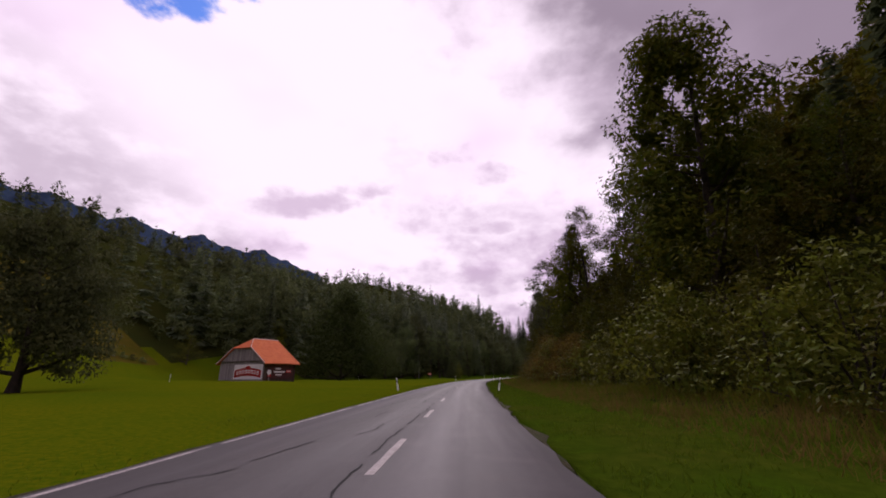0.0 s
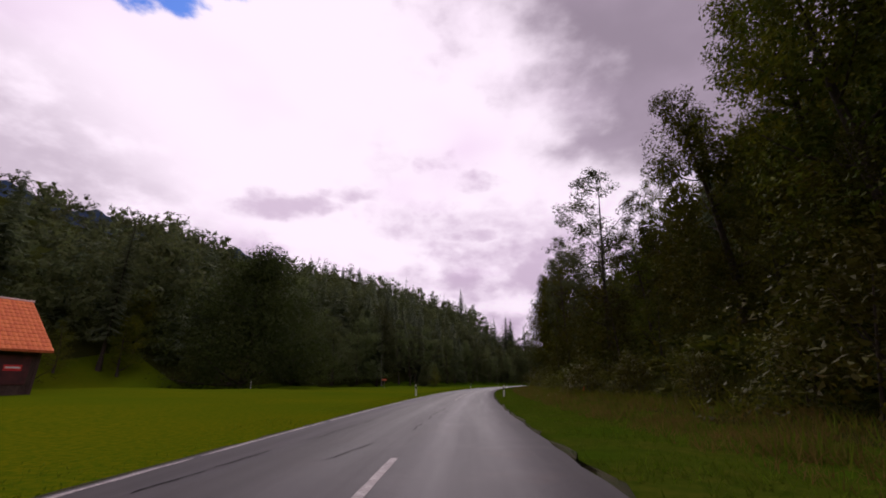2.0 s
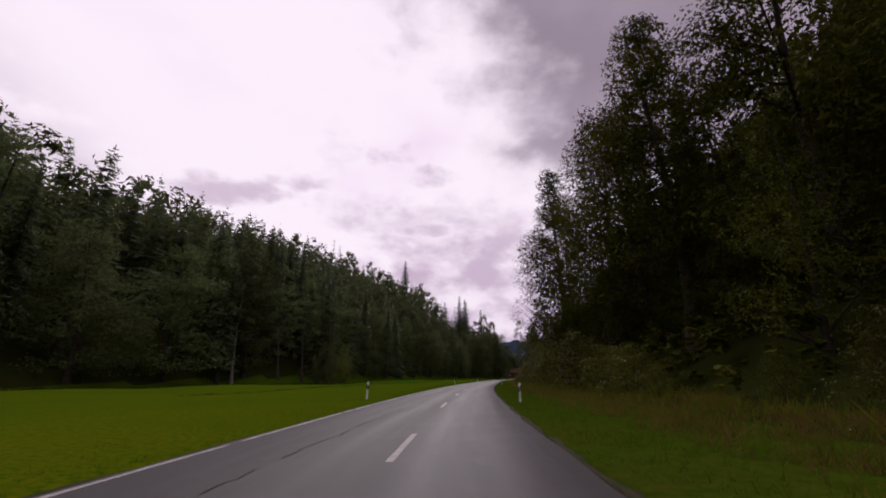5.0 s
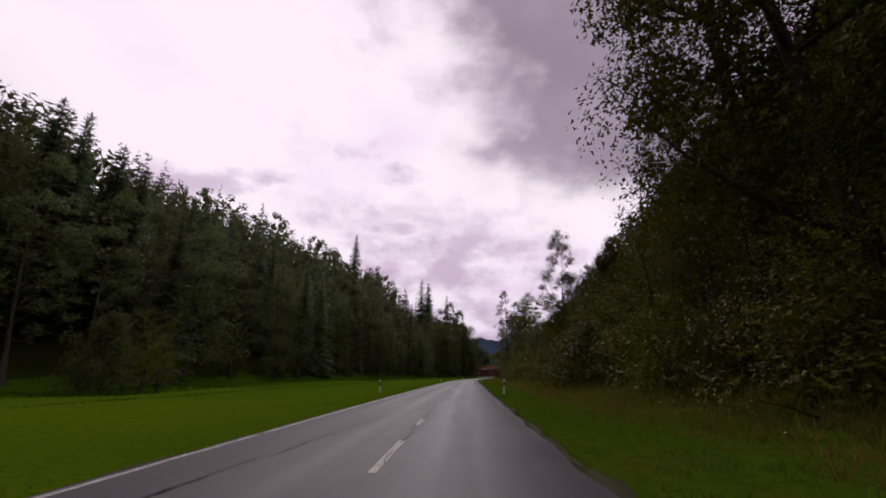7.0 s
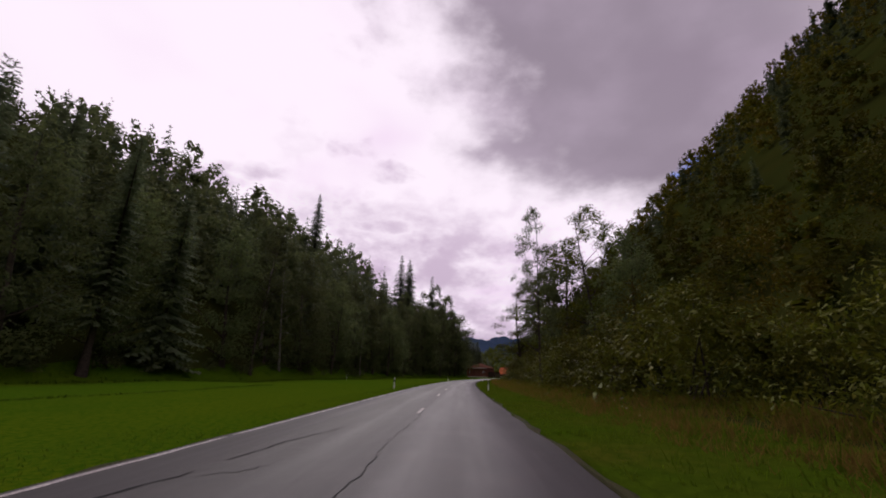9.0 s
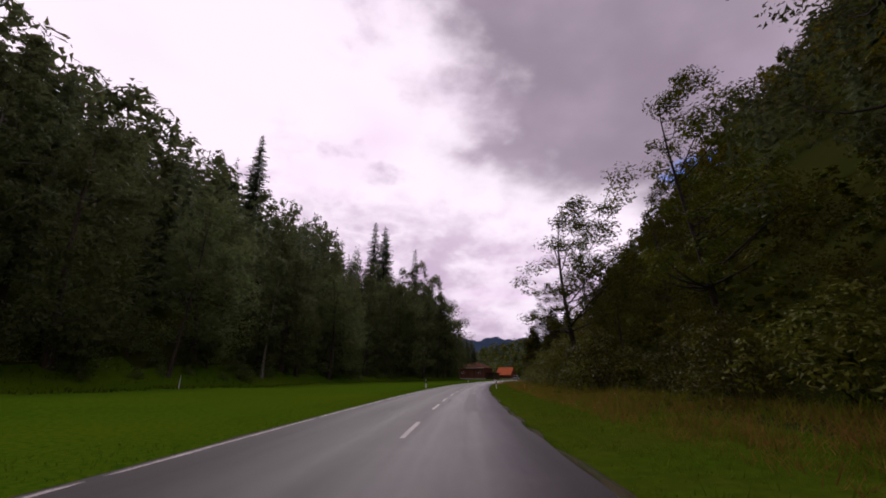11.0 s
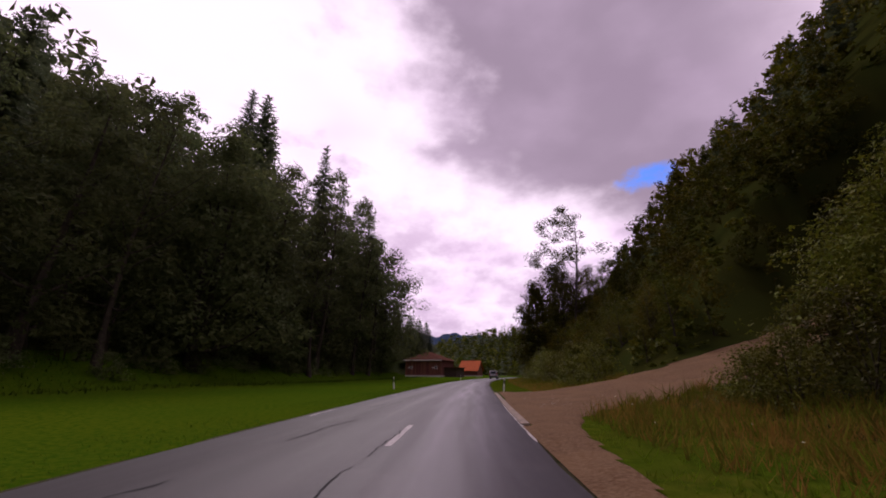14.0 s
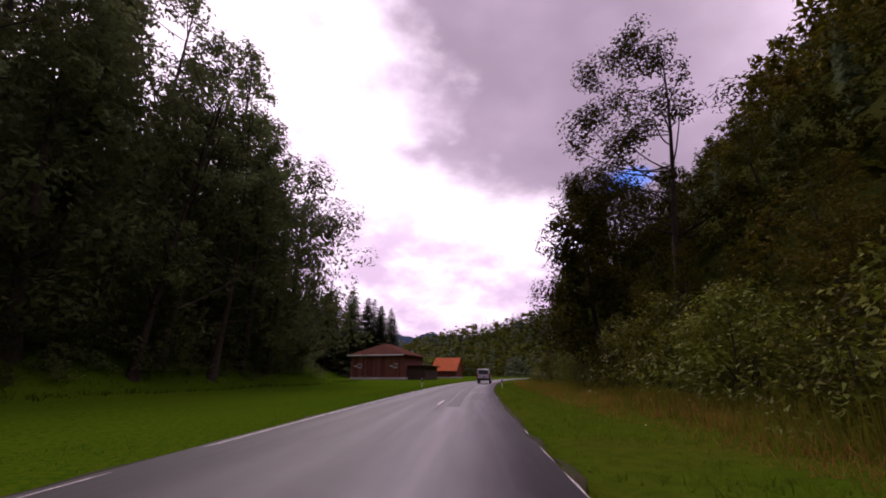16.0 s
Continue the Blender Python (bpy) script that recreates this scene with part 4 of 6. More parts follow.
def build_ramp():
    across = np.concatenate([np.linspace(1.3, 6, 40), np.linspace(6.2, 32, 60)])
    n = len(across)
    s, o = np.meshgrid(np.linspace(340, 384, 150), across, indexing="ij")
    S, O = s.ravel(), o.ravel()
    d, h = ramp_at(S, O)
    x, y = at(S, O)
    rng = np.random.default_rng(8)
    z = np.maximum(ground_z(S, O) + 0.06 + 0.04 * smooth(O, 4, 9) + 0.02 * wave(x, y, 2.1, 1), 0.012)
    lim = track_half(S, O) + 0.35 * wave(x, y, 0.9, 4)
    z = z - 0.12 * smooth(d, lim - 1.0, lim - 0.1) * smooth(O, 2.2, 3.2)
    keep = ((d < lim) & (O > edge_r(S) + np.where(S > 350.4, 0.17, 0.0))).reshape(150, n)
    cell = keep[:-1, :-1] & keep[1:, 1:] & keep[1:, :-1] & keep[:-1, 1:]
    i, j = np.where(cell)
    a = i * n + j
    f = np.stack([a, a + n, a + n + 1, a + 1], 1)
    me = fast_mesh("gravel_ramp", np.stack([x, y, z], 1), f[:, ::-1], M["gravel"], True)
    tagged(new("gravel_ramp", me), "brown gravel farm track climbing from the road", "track", kind="structure")


build_ramp()
kerb = thing("kerb", "low concrete kerb strip between road and gravel track", "kerb")
for k in range(17):
    s0 = 350.6 + k * 1.02
    t = np.array([s0, s0 + 1.0])
    bm = bmesh.new()
    vs = []
    for ss in t:
        for oo, zz in ((edge_r(ss) - 0.02, -0.1), (edge_r(ss), 0.035), (edge_r(ss) + 0.2, 0.04), (edge_r(ss) + 0.22, -0.1)):
            x, y = at(ss, oo)
            vs.append(bm.verts.new((float(x), float(y), zz)))
    for i in range(3):
        bm.faces.new((vs[i], vs[i + 1], vs[i + 5], vs[i + 4]))
    bm.faces.new(vs[:4][::-1]), bm.faces.new(vs[4:])
    part("kerb_stone", bm, M["kerb"], kerb)


def pebble_mesh(seed):
    rng = np.random.default_rng(seed)
    bm = bmesh.new()
    bmesh.ops.create_icosphere(bm, subdivisions=1, radius=1.0)
    for v in bm.verts:
        v.co *= rng.uniform(0.7, 1.2)
        v.co.z *= 0.55
    me = bpy.data.meshes.new("stone")
    bm.to_mesh(me)
    bm.free()
    me.materials.append(M["stone"])
    return me


pebbles = [pebble_mesh(i) for i in range(4)]
rng = np.random.default_rng(17)
for i in range(150):
    s, o = 354 + rng.gamma(2.0, 2.2), 2.5 + rng.gamma(1.6, 1.3)
    d, h = ramp_at(s, o)
    if d > 6:
        continue
    ob = tagged(new("stone", pebbles[i % 4]), "loose angular brown stone on the gravel track", "stone", "loose stones on the track")
    x, y = at(s, o)
    r = rng.uniform(0.015, 0.06)
    z = float(ground_z(s, o)) + 0.035
    ob.matrix_basis = pose(float(x), float(y), z + r * 0.2, rng.uniform(-20, 20), rng.uniform(-20, 20), rng.uniform(0, 360)) @ Matrix.Diagonal((r, r, r, 1))


# ---------------------------------------------------------------- delineator posts
def post_shell(h0, h1, w0, w1, d0, d1, slant0=0.0, slant1=0.0, bm=None):
    """A rounded three-sided post section; slant tilts its ends."""
    bm = bm or bmesh.new()
    prof = [(-1, 0.6), (-0.8, 0.95), (0, 1.0), (0.8, 0.95), (1, 0.6), (0.55, -0.8), (0, -1), (-0.55, -0.8)]
    rings = []
    for h, w, d, sl in ((h0, w0, d0, slant0), (h1, w1, d1, slant1)):
        rings.append([bm.verts.new((x * w / 2, -y * d / 2, h + sl * x)) for x, y in prof])
    n = len(prof)
    for i in range(n):
        bm.faces.new((rings[0][i], rings[0][(i + 1) % n], rings[1][(i + 1) % n], rings[1][i]))
    bm.faces.new(rings[0][::-1]), bm.faces.new(rings[1])
    bmesh.ops.recalc_face_normals(bm, faces=bm.faces)
    return bm


def delineator(side):
    post = thing("delineator_post", "white plastic roadside post with black band and reflector in the grass", "roadside post", "posts along the road")
    sl = 0.035 * side
    part("shaft", post_shell(-0.35, 0.60, 0.125, 0.12, 0.11, 0.10, 0, sl), M["plastic"], post)
    band = part("band", post_shell(0.602, 0.855, 0.122, 0.118, 0.102, 0.098, sl, sl), M["black"], post, "black slanted band")
    if side > 0:
        part("reflector", box(-0.024, -0.058, 0.655, 0.024, -0.048, 0.80, 0.004), M["reflector"], band, "silver upright reflector")
    else:
        for z in (0.665, 0.775):
            part("reflector", box(-0.026, -0.058, z - 0.026, 0.026, -0.048, z + 0.026, 0.008), M["reflector"], band, "silver round reflector")
    head = post_shell(0.857, 1.0, 0.118, 0.112, 0.098, 0.09, sl, 0.03)
    part("head", head, M["plastic"], post)
    return post


LEAN = {(1, 6): 5.0, (1, 0): 7.0, (-1, 0): -9.0, (-1, 5): -3.0, (-1, 1): -4.0, (-1, 6): -5.0, (1, 3): 4.0, (-1, 3): -6.0}
POSTS = {1: [(32.8, 2.34), (88.6, 2.55), (146.0, 2.5), (202.2, 2.6), (259.0, 2.5), (315.2, 2.32), (370.9, 2.26), (428.5, 2.4)],
         -1: [(33.6, -5.5), (89.3, -5.4), (147.2, -5.8), (204.0, -6.15), (260.0, -5.8), (316.3, -5.35), (372.6, -6.0), (429.5, -5.8)]}
for side in (1, -1):
    first = delineator(side)
    for k, (s, off) in enumerate(POSTS[side]):
        r = random.Random(k * 7 + side)
        x, y = at(s, off)
        z = float(ground_z(s, off)) - (0.02 if k < 2 else 0.09)
        m = pose(float(x), float(y), z, r.uniform(-2, 2), LEAN.get((side, k), 0.0) + r.uniform(-1, 1), heading(s) + r.uniform(-8, 8))
        if k == 0:
            first.matrix_basis = m
        else:
            copy_thing(first, m)


# ---------------------------------------------------------------- woods
rng = np.random.default_rng(42)
CONE = ["spruce", "spruce2", "spruce3", "slim"]
HEIGHT = dict(near_maple=24, dense=26, back_maple=24, back_beech=26, left_airy=28, left_maple=24, left_beech=26, maple=24, ash=28, beech=26, airy=28, airy2=26, round=24, pole=24, young=12, young2=11, lone=15, spruce=30, spruce2=34, spruce3=26, slim=30, shrub=3, shrub2=2.6, rusty=3.4, rusty_big=5.0, bush=6.5, sapling=4, far_shrub=3.0, far_young=12)
LABEL = {"near_maple": "broad dark green deciduous tree leaning over the verge", "dense": "tall dense dark green deciduous tree above the road", "far_shrub": "leafy green shrub along the foot of the forest", "far_young": "young deciduous tree at the foot of the forest", "back_maple": "broad dark green deciduous tree on the forested slope", "back_beech": "tall dense deciduous tree on the forested slope", "left_airy": "slender deciduous tree with thin see-through crown", "left_maple": "broad dark green deciduous tree at the forest edge", "left_beech": "tall dense deciduous tree at the forest edge", "maple": "broad dark green deciduous tree at the forest edge", "ash": "tall deciduous tree with loose dark green crown", "beech": "dense dark green beech tree with low branches",
         "airy": "slender deciduous tree with thin see-through crown", "airy2": "slender leaning tree with thin feathery crown", "round": "huge round dark deciduous tree reaching the ground",
         "pole": "pale-stemmed slim forest tree with high crown", "young": "young bright green deciduous tree by the road", "young2": "young dark green tree in the undergrowth",
         "lone": "solitary spreading fruit tree on the meadow", "spruce": "tall dark spruce tree with drooping branches", "spruce2": "very tall narrow dark spruce tree", "spruce3": "dense spruce tree with branches to the ground",
         "slim": "slim spruce with bare lower trunk", "shrub": "leafy green roadside shrub", "shrub2": "low dark green shrub at the forest edge",
         "rusty_big": "large rust-brown leafy shrub beside the road", "rusty": "rust-brown and green leafy shrub beside the road", "bush": "large bushy willow thicket on the meadow", "sapling": "small bright green sapling"}


def stand(kind, s, o, h, rz=None, wide=None, group="trees of the forest edge", dz=-0.15):
    small = kind in ("shrub", "shrub2", "rusty", "rusty_big", "bush", "far_shrub")
    own = random.Random(int(s * 10) * 7919 + int(o * 10) * 31)
    return plant(kind, s, o, h / HEIGHT[kind], own.uniform(0, 360) if rz is None else rz, own.uniform(0.88, 1.15) if wide is None else wide,
                 "shrub" if small else "tree", LABEL[kind], "shrub" if small else "tree", "shrubs by the forest" if small else group, dz)


def right_height(s):
    return float(np.interp(s, [-40, 20, 45, 55, 72, 84, 104, 110, 135, 145, 182, 196, 222, 240, 300, 312, 330, 350, 405, 416, 440, 490, 540], [9, 9, 10, 11, 12, 12, 11, 9, 9, 24, 23, 12, 10, 9, 9, 10, 10, 8, 9, 13, 15, 15, 14]))


# named trees of the right side
for kind, s, o, h, w in [("dense", 28.5, 17.2, 26.5, 1.0), ("beech", 39, 21, 20, 0.9), ("maple", 31, 24, 13, 0.9), ("airy2", 47, 19.5, 18, 1.0), ("maple", 57, 25, 22, 0.9), ("airy2", 61, 17.5, 22, 1.1), ("maple", 65, 16, 20, 0.9), ("ash", 71, 18, 22, 0.9), ("beech", 77, 17, 19, 0.9), ("airy", 101.0, 15.4, 26.0, 1.3), ("airy2", 100.1, 20.2, 17.5, 1.0), ("airy2", 96.5, 22.5, 17, 0.9), ("slim", 87.2, 22.5, 18.4, 0.8), ("young2", 92, 17, 11, 1.0), ("airy", 126.7, 14.4, 26.2, 0.8),
                         ("airy2", 112, 19, 15, 1.0), ("maple", 143, 17.5, 27, 0.9), ("ash", 153, 15, 29, 1.0), ("maple", 161, 15.5, 27, 1.0), ("near_maple", 172, 15, 29, 0.92), ("near_maple", 186.5, 13.5, 28, 0.95), ("near_maple", 178, 15.2, 24, 0.9), ("ash", 190.5, 12.6, 36, 0.80), ("beech", 200, 15.5, 13, 0.9),
                         ("beech", 212, 14, 12.5, 0.9), ("airy2", 226.5, 12.5, 19, 0.85), ("airy", 266.0, 8.2, 20.5, 0.72), ("airy2", 262, 13, 17, 1.1), ("left_beech", 272, 12.5, 17, 1.0), ("airy", 279, 12, 19, 1.2), ("airy2", 289, 12, 17, 1.1), ("left_maple", 252, 12.5, 11, 0.9), ("airy", 244, 37, 27, 0.9), ("airy2", 237, 41, 26, 1.0), ("airy2", 300, 15, 13, 1.1), ("airy2", 314.5, 11.2, 21.0, 1.62), ("young2", 306, 13.0, 9, 0.9), ("airy", 346.5, 18.6, 25, 0.85),
                         ("airy2", 420.5, 16.8, 29, 1.2), ("dense", 421, 10.4, 19, 1.0), ("maple", 433, 16.6, 21, 0.95), ("ash", 441, 16.5, 20, 1.0), ("beech", 453, 15.5, 18, 1.0), ("maple", 466, 15.5, 18, 1.0), ("beech", 480, 16.5, 17, 1.1), ("ash", 496, 17, 17, 1.1), ("maple", 512, 18, 16, 1.1)]:
    stand(kind, s, o, h, wide=w)
# the trees behind them
for s in np.arange(-12, 560, 11.0):
    ss, oo = s + rng.uniform(-2.5, 2.5), 22 + rng.uniform(-2.5, 2.5)
    if ramp_at(ss, oo)[0] < 5.5:
        continue
    h = right_height(ss) * rng.uniform(0.75, 1.02)
    if 70 < ss < 140 and rng.random() < 0.3 or 52 < ss < 82 or 236 < ss < 312 or 322 < ss < 354 or 364 < ss < 405:
        continue
    kind = rng.choice(["back_maple", "back_maple", "back_beech", "back_beech", "spruce3", "spruce"]) if h > 13 else rng.choice(["young", "young2", "back_beech"])
    stand(str(kind), ss, oo, max(h, 6))
# undergrowth along the right
for s in np.concatenate([np.arange(-8, 425, 4.0), np.arange(425, 545, 8.0)]):
    ss, oo = s + rng.uniform(-1.2, 1.2), rng.uniform(8.6, 11.0)
    if ramp_at(ss, oo)[0] < 6.0 or 349.5 < ss < 362:
        continue
    rust = 18 < ss < 58 and rng.random() < 0.45
    h = rng.uniform(2.6, 5.0) * (0.62 if 66 < ss < 150 else 1.0)
    stand("rusty" if rust else str(rng.choice(["shrub", "shrub2", "shrub"])), ss, oo, h)
    if rng.random() < 0.36 and ss < 440:
        ss, oo = ss + rng.uniform(-2, 2), rng.uniform(12.5, 16.5)
        if ramp_at(ss, oo)[0] > 6.0 and not 349.5 < ss < 362:
            stand(str(rng.choice(["young", "young2"])), ss, oo, min(right_height(ss) * 0.7, rng.uniform(6, 11)))
for s, o, h in [(374.5, 10.5, 3.4), (378, 8.8, 4.0), (381, 11.5, 5.5), (372.5, 13.0, 3.0), (386, 9.5, 4.2), (391, 12, 5.0), (370.5, 17.0, 3.6), (376, 15, 5.0), (384, 15, 6.0), (393, 16, 6.5)]:
    stand("sapling" if h < 4.1 else "young", s, o, h)
for s, o, h in [(353, 8.6, 1.9), (354.6, 10.6, 2.4), (355.4, 12.6, 2.8), (352, 8.8, 2.2), (355.0, 9.5, 1.6), (356.4, 14.6, 3.0), (357.0, 17.2, 3.2), (354, 13.6, 3.4), (352.4, 11.2, 3.0), (355.5, 16, 3.6), (356.8, 20, 3.4), (354.5, 18.5, 4.0)]:
    stand("shrub" if h < 3.2 else "shrub2", s, o, h)
for s, o in [(50, 9.2), (53, 9.8), (47, 9.6), (55.5, 10.5), (45, 10.5)]:
    stand("rusty_big", s, o, rng.uniform(4.4, 5.4))

for s in np.arange(184, 217, 4.4):
    stand("young", s, rng.uniform(10.8, 12.2), rng.uniform(8, 12), wide=1.05)

# left: the lone tree, the trees round the hut, the big round tree, the thicket
stand("lone", 27.5, -31.0, 13.6, 40, 0.80, "trees on the meadow")
stand("round", 130, -51, 31, 10, 1.05)
stand("round", 156, -57, 25, 120, 0.85)
stand("left_maple", 174, -55, 22, wide=1.2)
stand("left_maple", 187, -53, 24, wide=1.2)
stand("left_beech", 200, -56, 27, wide=1.2)
stand("left_beech", 166, -66, 30, wide=1.15)
for s, o, h in [(104, -66, 11), (110, -70, 9), (98, -78, 10), (117, -66, 12), (124, -72, 14)]:
    stand("young" if h < 12 else "beech", s, o, h, wide=1.2)
stand("bush", 213.4, -36.2, 8.4, 20, 0.60)
stand("young", 214.2, -32.8, 9.0, 40, 0.95)
stand("young", 217.6, -33.6, 8.2, 150, 0.85)
# the forest edge on the left, three rows deep
for s in np.concatenate([np.arange(108, 330, 6.6), np.arange(330, 443, 5.4)]):
    for row, back in enumerate((1.5, 9.0)):
        ss = s + rng.uniform(-2.2, 2.2)
        oo = float(foot(ss)) - back + rng.uniform(-2.0, 2.0)
        if ss < 190 and row == 0 or row == 1 and rng.random() < 0.4:
            continue
        leafy = 0.65 if row == 0 else 0.35
        if 325 < ss < 470:
            leafy = 0.92 if row == 0 else 0.7
        if rng.random() < leafy:
            kind = str(rng.choice(["left_maple", "left_beech", "left_airy", "pole", "left_airy"], p=[0.30, 0.28, 0.10, 0.14, 0.18] if not 350 < ss < 450 else [0.20, 0.30, 0.25, 0.0, 0.25]))
            h = float(np.interp(ss, [190, 215, 235, 260, 300, 320, 350, 376, 392, 450], [25, 30, 27, 25, 23, 20.5, 20.5, 24, 30, 30])) * rng.uniform(0.84, 1.06)
        else:
            kind = str(rng.choice(CONE, p=[0.35, 0.3, 0.2, 0.15]))
            h = float(np.interp(ss, [190, 215, 235, 260, 300, 320, 350, 376, 392, 450], [27, 31, 28.5, 26, 24, 21, 22, 26, 31, 32])) * rng.uniform(0.9, 1.10)
        stand(kind, ss, oo, h)
for kind, s, o, h in [("spruce", 219, -57, 34), ("spruce2", 224, -58, 34), ("spruce", 231, -58, 31.5), ("spruce2", 373.6, -73.8, 40), ("spruce", 403.6, -41.2, 41), ("spruce2", 405.3, -46, 40), ("slim", 412.8, -32.5, 41), ("left_airy", 424, -28.5, 37), ("left_airy", 430, -29.5, 37), ("left_airy", 418, -33, 38), ("left_beech", 435.0, -32, 32), ("left_beech", 441, -32.5, 27), ("left_beech", 438, -33, 24), ("slim", 409, -43, 38)]:
    stand(kind, s, o, h, wide=1.15 if kind in CONE else None)
for s in np.arange(225, 447, 5.4):
    ss = s + rng.uniform(-1.5, 1.5)
    stand("far_shrub", ss, float(foot(ss)) + rng.uniform(-2.6, -0.8), rng.uniform(1.6, 3.6))
for s in np.arange(300, 449, 3.4):
    stand("far_shrub", s + rng.uniform(-1, 1), float(foot(s)) + rng.uniform(-1.6, 0.6), rng.uniform(0.9, 2.0))
for s in np.concatenate([np.arange(292, 376, 7.0), np.arange(376, 444, 3.2)]):
    ss = s + rng.uniform(-2, 2)
    stand("far_young", ss, float(foot(ss)) + rng.uniform(-3.4, -1.6), rng.uniform(5, 10), wide=1.2)
# low hedge along the foot of the pasture
for s, o in [(88, -80), (86, -80.6), (84, -81), (82, -81.6), (80, -82.2), (78, -82.7), (75.8, -83.2), (73.6, -83.8), (71.4, -84.3), (69.2, -84.9), (67, -85.4), (64.8, -85.8), (62.6, -86.2)]:
    stand("far_shrub", s, o, 1.5, wide=1.1)
# spruces behind the barn
for s, o, h in [(512, -71, 28), (517, -66, 27), (511, -61.5, 28), (516, -57, 28), (513, -54, 31), (518, -51, 28), (514, -48.5, 27), (519, -46, 25), (515, -44, 24), (520, -41.5, 21),
                (524, -60, 29), (526, -53, 29), (528, -47, 25), (509, -67, 27), (523, -68, 29), (534, -50, 27), (540, -58, 29)]:
    stand(str(rng.choice(["spruce", "spruce2"])), s, o, h, wide=1.75, group="spruces behind the barn")


def stock_trees(seed, fine, tiny=False):
    """Small models of height 1: five spruces and five broadleaved trees."""
    out = []
    for i in range(5):
        q = np.random.default_rng(seed + 50 + i)
        shape = (20, 7, 2, 0.05, 0.85, 0.35, 0.24) if fine else (8, 5, 1, 0.04, 0.85, 0.3, 0.45) if tiny else (11, 6, 1, 0.06, 0.85, 0.3, 0.34)
        out.append((spruce_cloud(q, 1.0, 0.14 + 0.02 * i, *shape), 1))
    for i in range(5):
        q = np.random.default_rng(seed + 80 + i)
        n, size, k = (2300, 0.0120, 70) if fine == 2 else (1100, 0.021, 34) if fine else (120, 0.064, 14) if tiny else (340, 0.038, 22)
        out.append((crown_cloud(q, 0.06, 0.97, 0.31, n, size, k, shape=0.68, hollow=0.62, heart=0.30)[0], 0))
    return out


def far_forest(name, label, places, seed, cone=0.6, fine=False, tiny=False):
    """A wood too far off or too dense to count: many trees in one mesh of leaves and one of needles. places: s, o, height."""
    r = np.random.default_rng(seed)
    stock = stock_trees(seed, fine, tiny)
    out = {0: [], 1: []}
    for ss, oo, h in places:
        (v, f), kind = stock[int(r.integers(0, 5)) + (0 if r.random() < cone else 5)]
        ang = r.uniform(0, 6.28)
        ca, sa = math.cos(ang), math.sin(ang)
        x, y = at(ss, oo)
        w = h * r.uniform(0.85, 1.15) * (1.45 if tiny else 1.0)
        p = np.stack([(v[:, 0] * ca - v[:, 1] * sa) * w + x, (v[:, 0] * sa + v[:, 1] * ca) * w + y, v[:, 2] * h + float(ground_z(ss, oo)) - 0.3], 1)
        out[kind].append((p, f))
    holder = tagged(new(name), label, "forest", kind="stuff")
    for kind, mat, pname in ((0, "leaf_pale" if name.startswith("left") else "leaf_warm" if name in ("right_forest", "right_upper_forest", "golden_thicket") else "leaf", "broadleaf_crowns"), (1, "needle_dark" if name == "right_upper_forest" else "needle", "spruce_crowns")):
        if out[kind]:
            v, f = join(out[kind])
            tagged(mesh_part(pname, fast_mesh(pname, v, f, M[mat]), holder), kind="stuff")


def scatter(s0, s1, span, step, heights, seed, clear=None, low=lambda s: 1.0):
    r = np.random.default_rng(seed)
    for s in np.arange(s0, s1, step):
        a, b = span(s)
        for o in np.arange(a, b, step * 0.9 * (1 if b > a else -1)):
            ss, oo = s + r.uniform(-0.45, 0.45) * step, o + r.uniform(-0.45, 0.45) * step
            if clear is None or not clear(ss, oo):
                yield ss, oo, r.uniform(*heights) * low(ss)


near_ramp = lambda s, o: ramp_at(s, o)[0] < 5.2
far_forest("left_forest", "dark mixed forest covering the left hillside", scatter(90, 610, lambda s: (float(foot(s)) - (34 if s > 125 else 16), -112), 10.5, (16, 27), 5, lambda s, o: s < 95), 5, 0.55)
far_forest("left_upper_forest", "dark mixed forest on the upper left hillside", scatter(90, 560, lambda s: (-114, -200), 10.8, (10, 17), 25), 25, 0.55)
far_forest("left_inner_forest", "dark mixed forest behind the first trees of the left edge", scatter(112, 560, lambda s: (float(foot(s)) - 16, float(foot(s)) - 33), 9.0, (22, 31), 15, None, lambda s: float(np.interp(s, [235, 245, 300, 325, 340, 370, 450, 480], [1.06, 0.92, 0.88, 0.74, 0.68, 0.72, 0.72, 0.9]))), 15, 0.62, True)
far_forest("far_left_forest", "dark forest on the valley side behind the meadow", scatter(-40, 95, lambda s: (-134, -250), 6.0, (4.5, 7.5), 6), 6, 0.4, False, True)
far_forest("right_forest", "dark green mixed forest covering the steep right hillside", list(scatter(4, 62, lambda s: (26, 72), 6.5, (7, 10), 71)) + list(scatter(10, 225, lambda s: (44, 190), 11.8, (12, 20), 7, near_ramp))
           + list(scatter(225, 660, lambda s: (42, 120), 8.8, (9, 15), 73, near_ramp, lambda s: float(np.interp(s, [235, 250, 285, 320, 380], [0.9, 0.55, 0.6, 0.75, 1])))), 7, 0.42)
far_forest("right_upper_forest", "spruce forest high on the steep right mountainside, coloured darker for its hazy look", scatter(225, 660, lambda s: (120, 370), 13.0, (12, 18), 74, None, lambda s: float(np.interp(s, [280, 310, 350, 380], [1, 0.8, 0.85, 1.1]))), 74, 0.85)
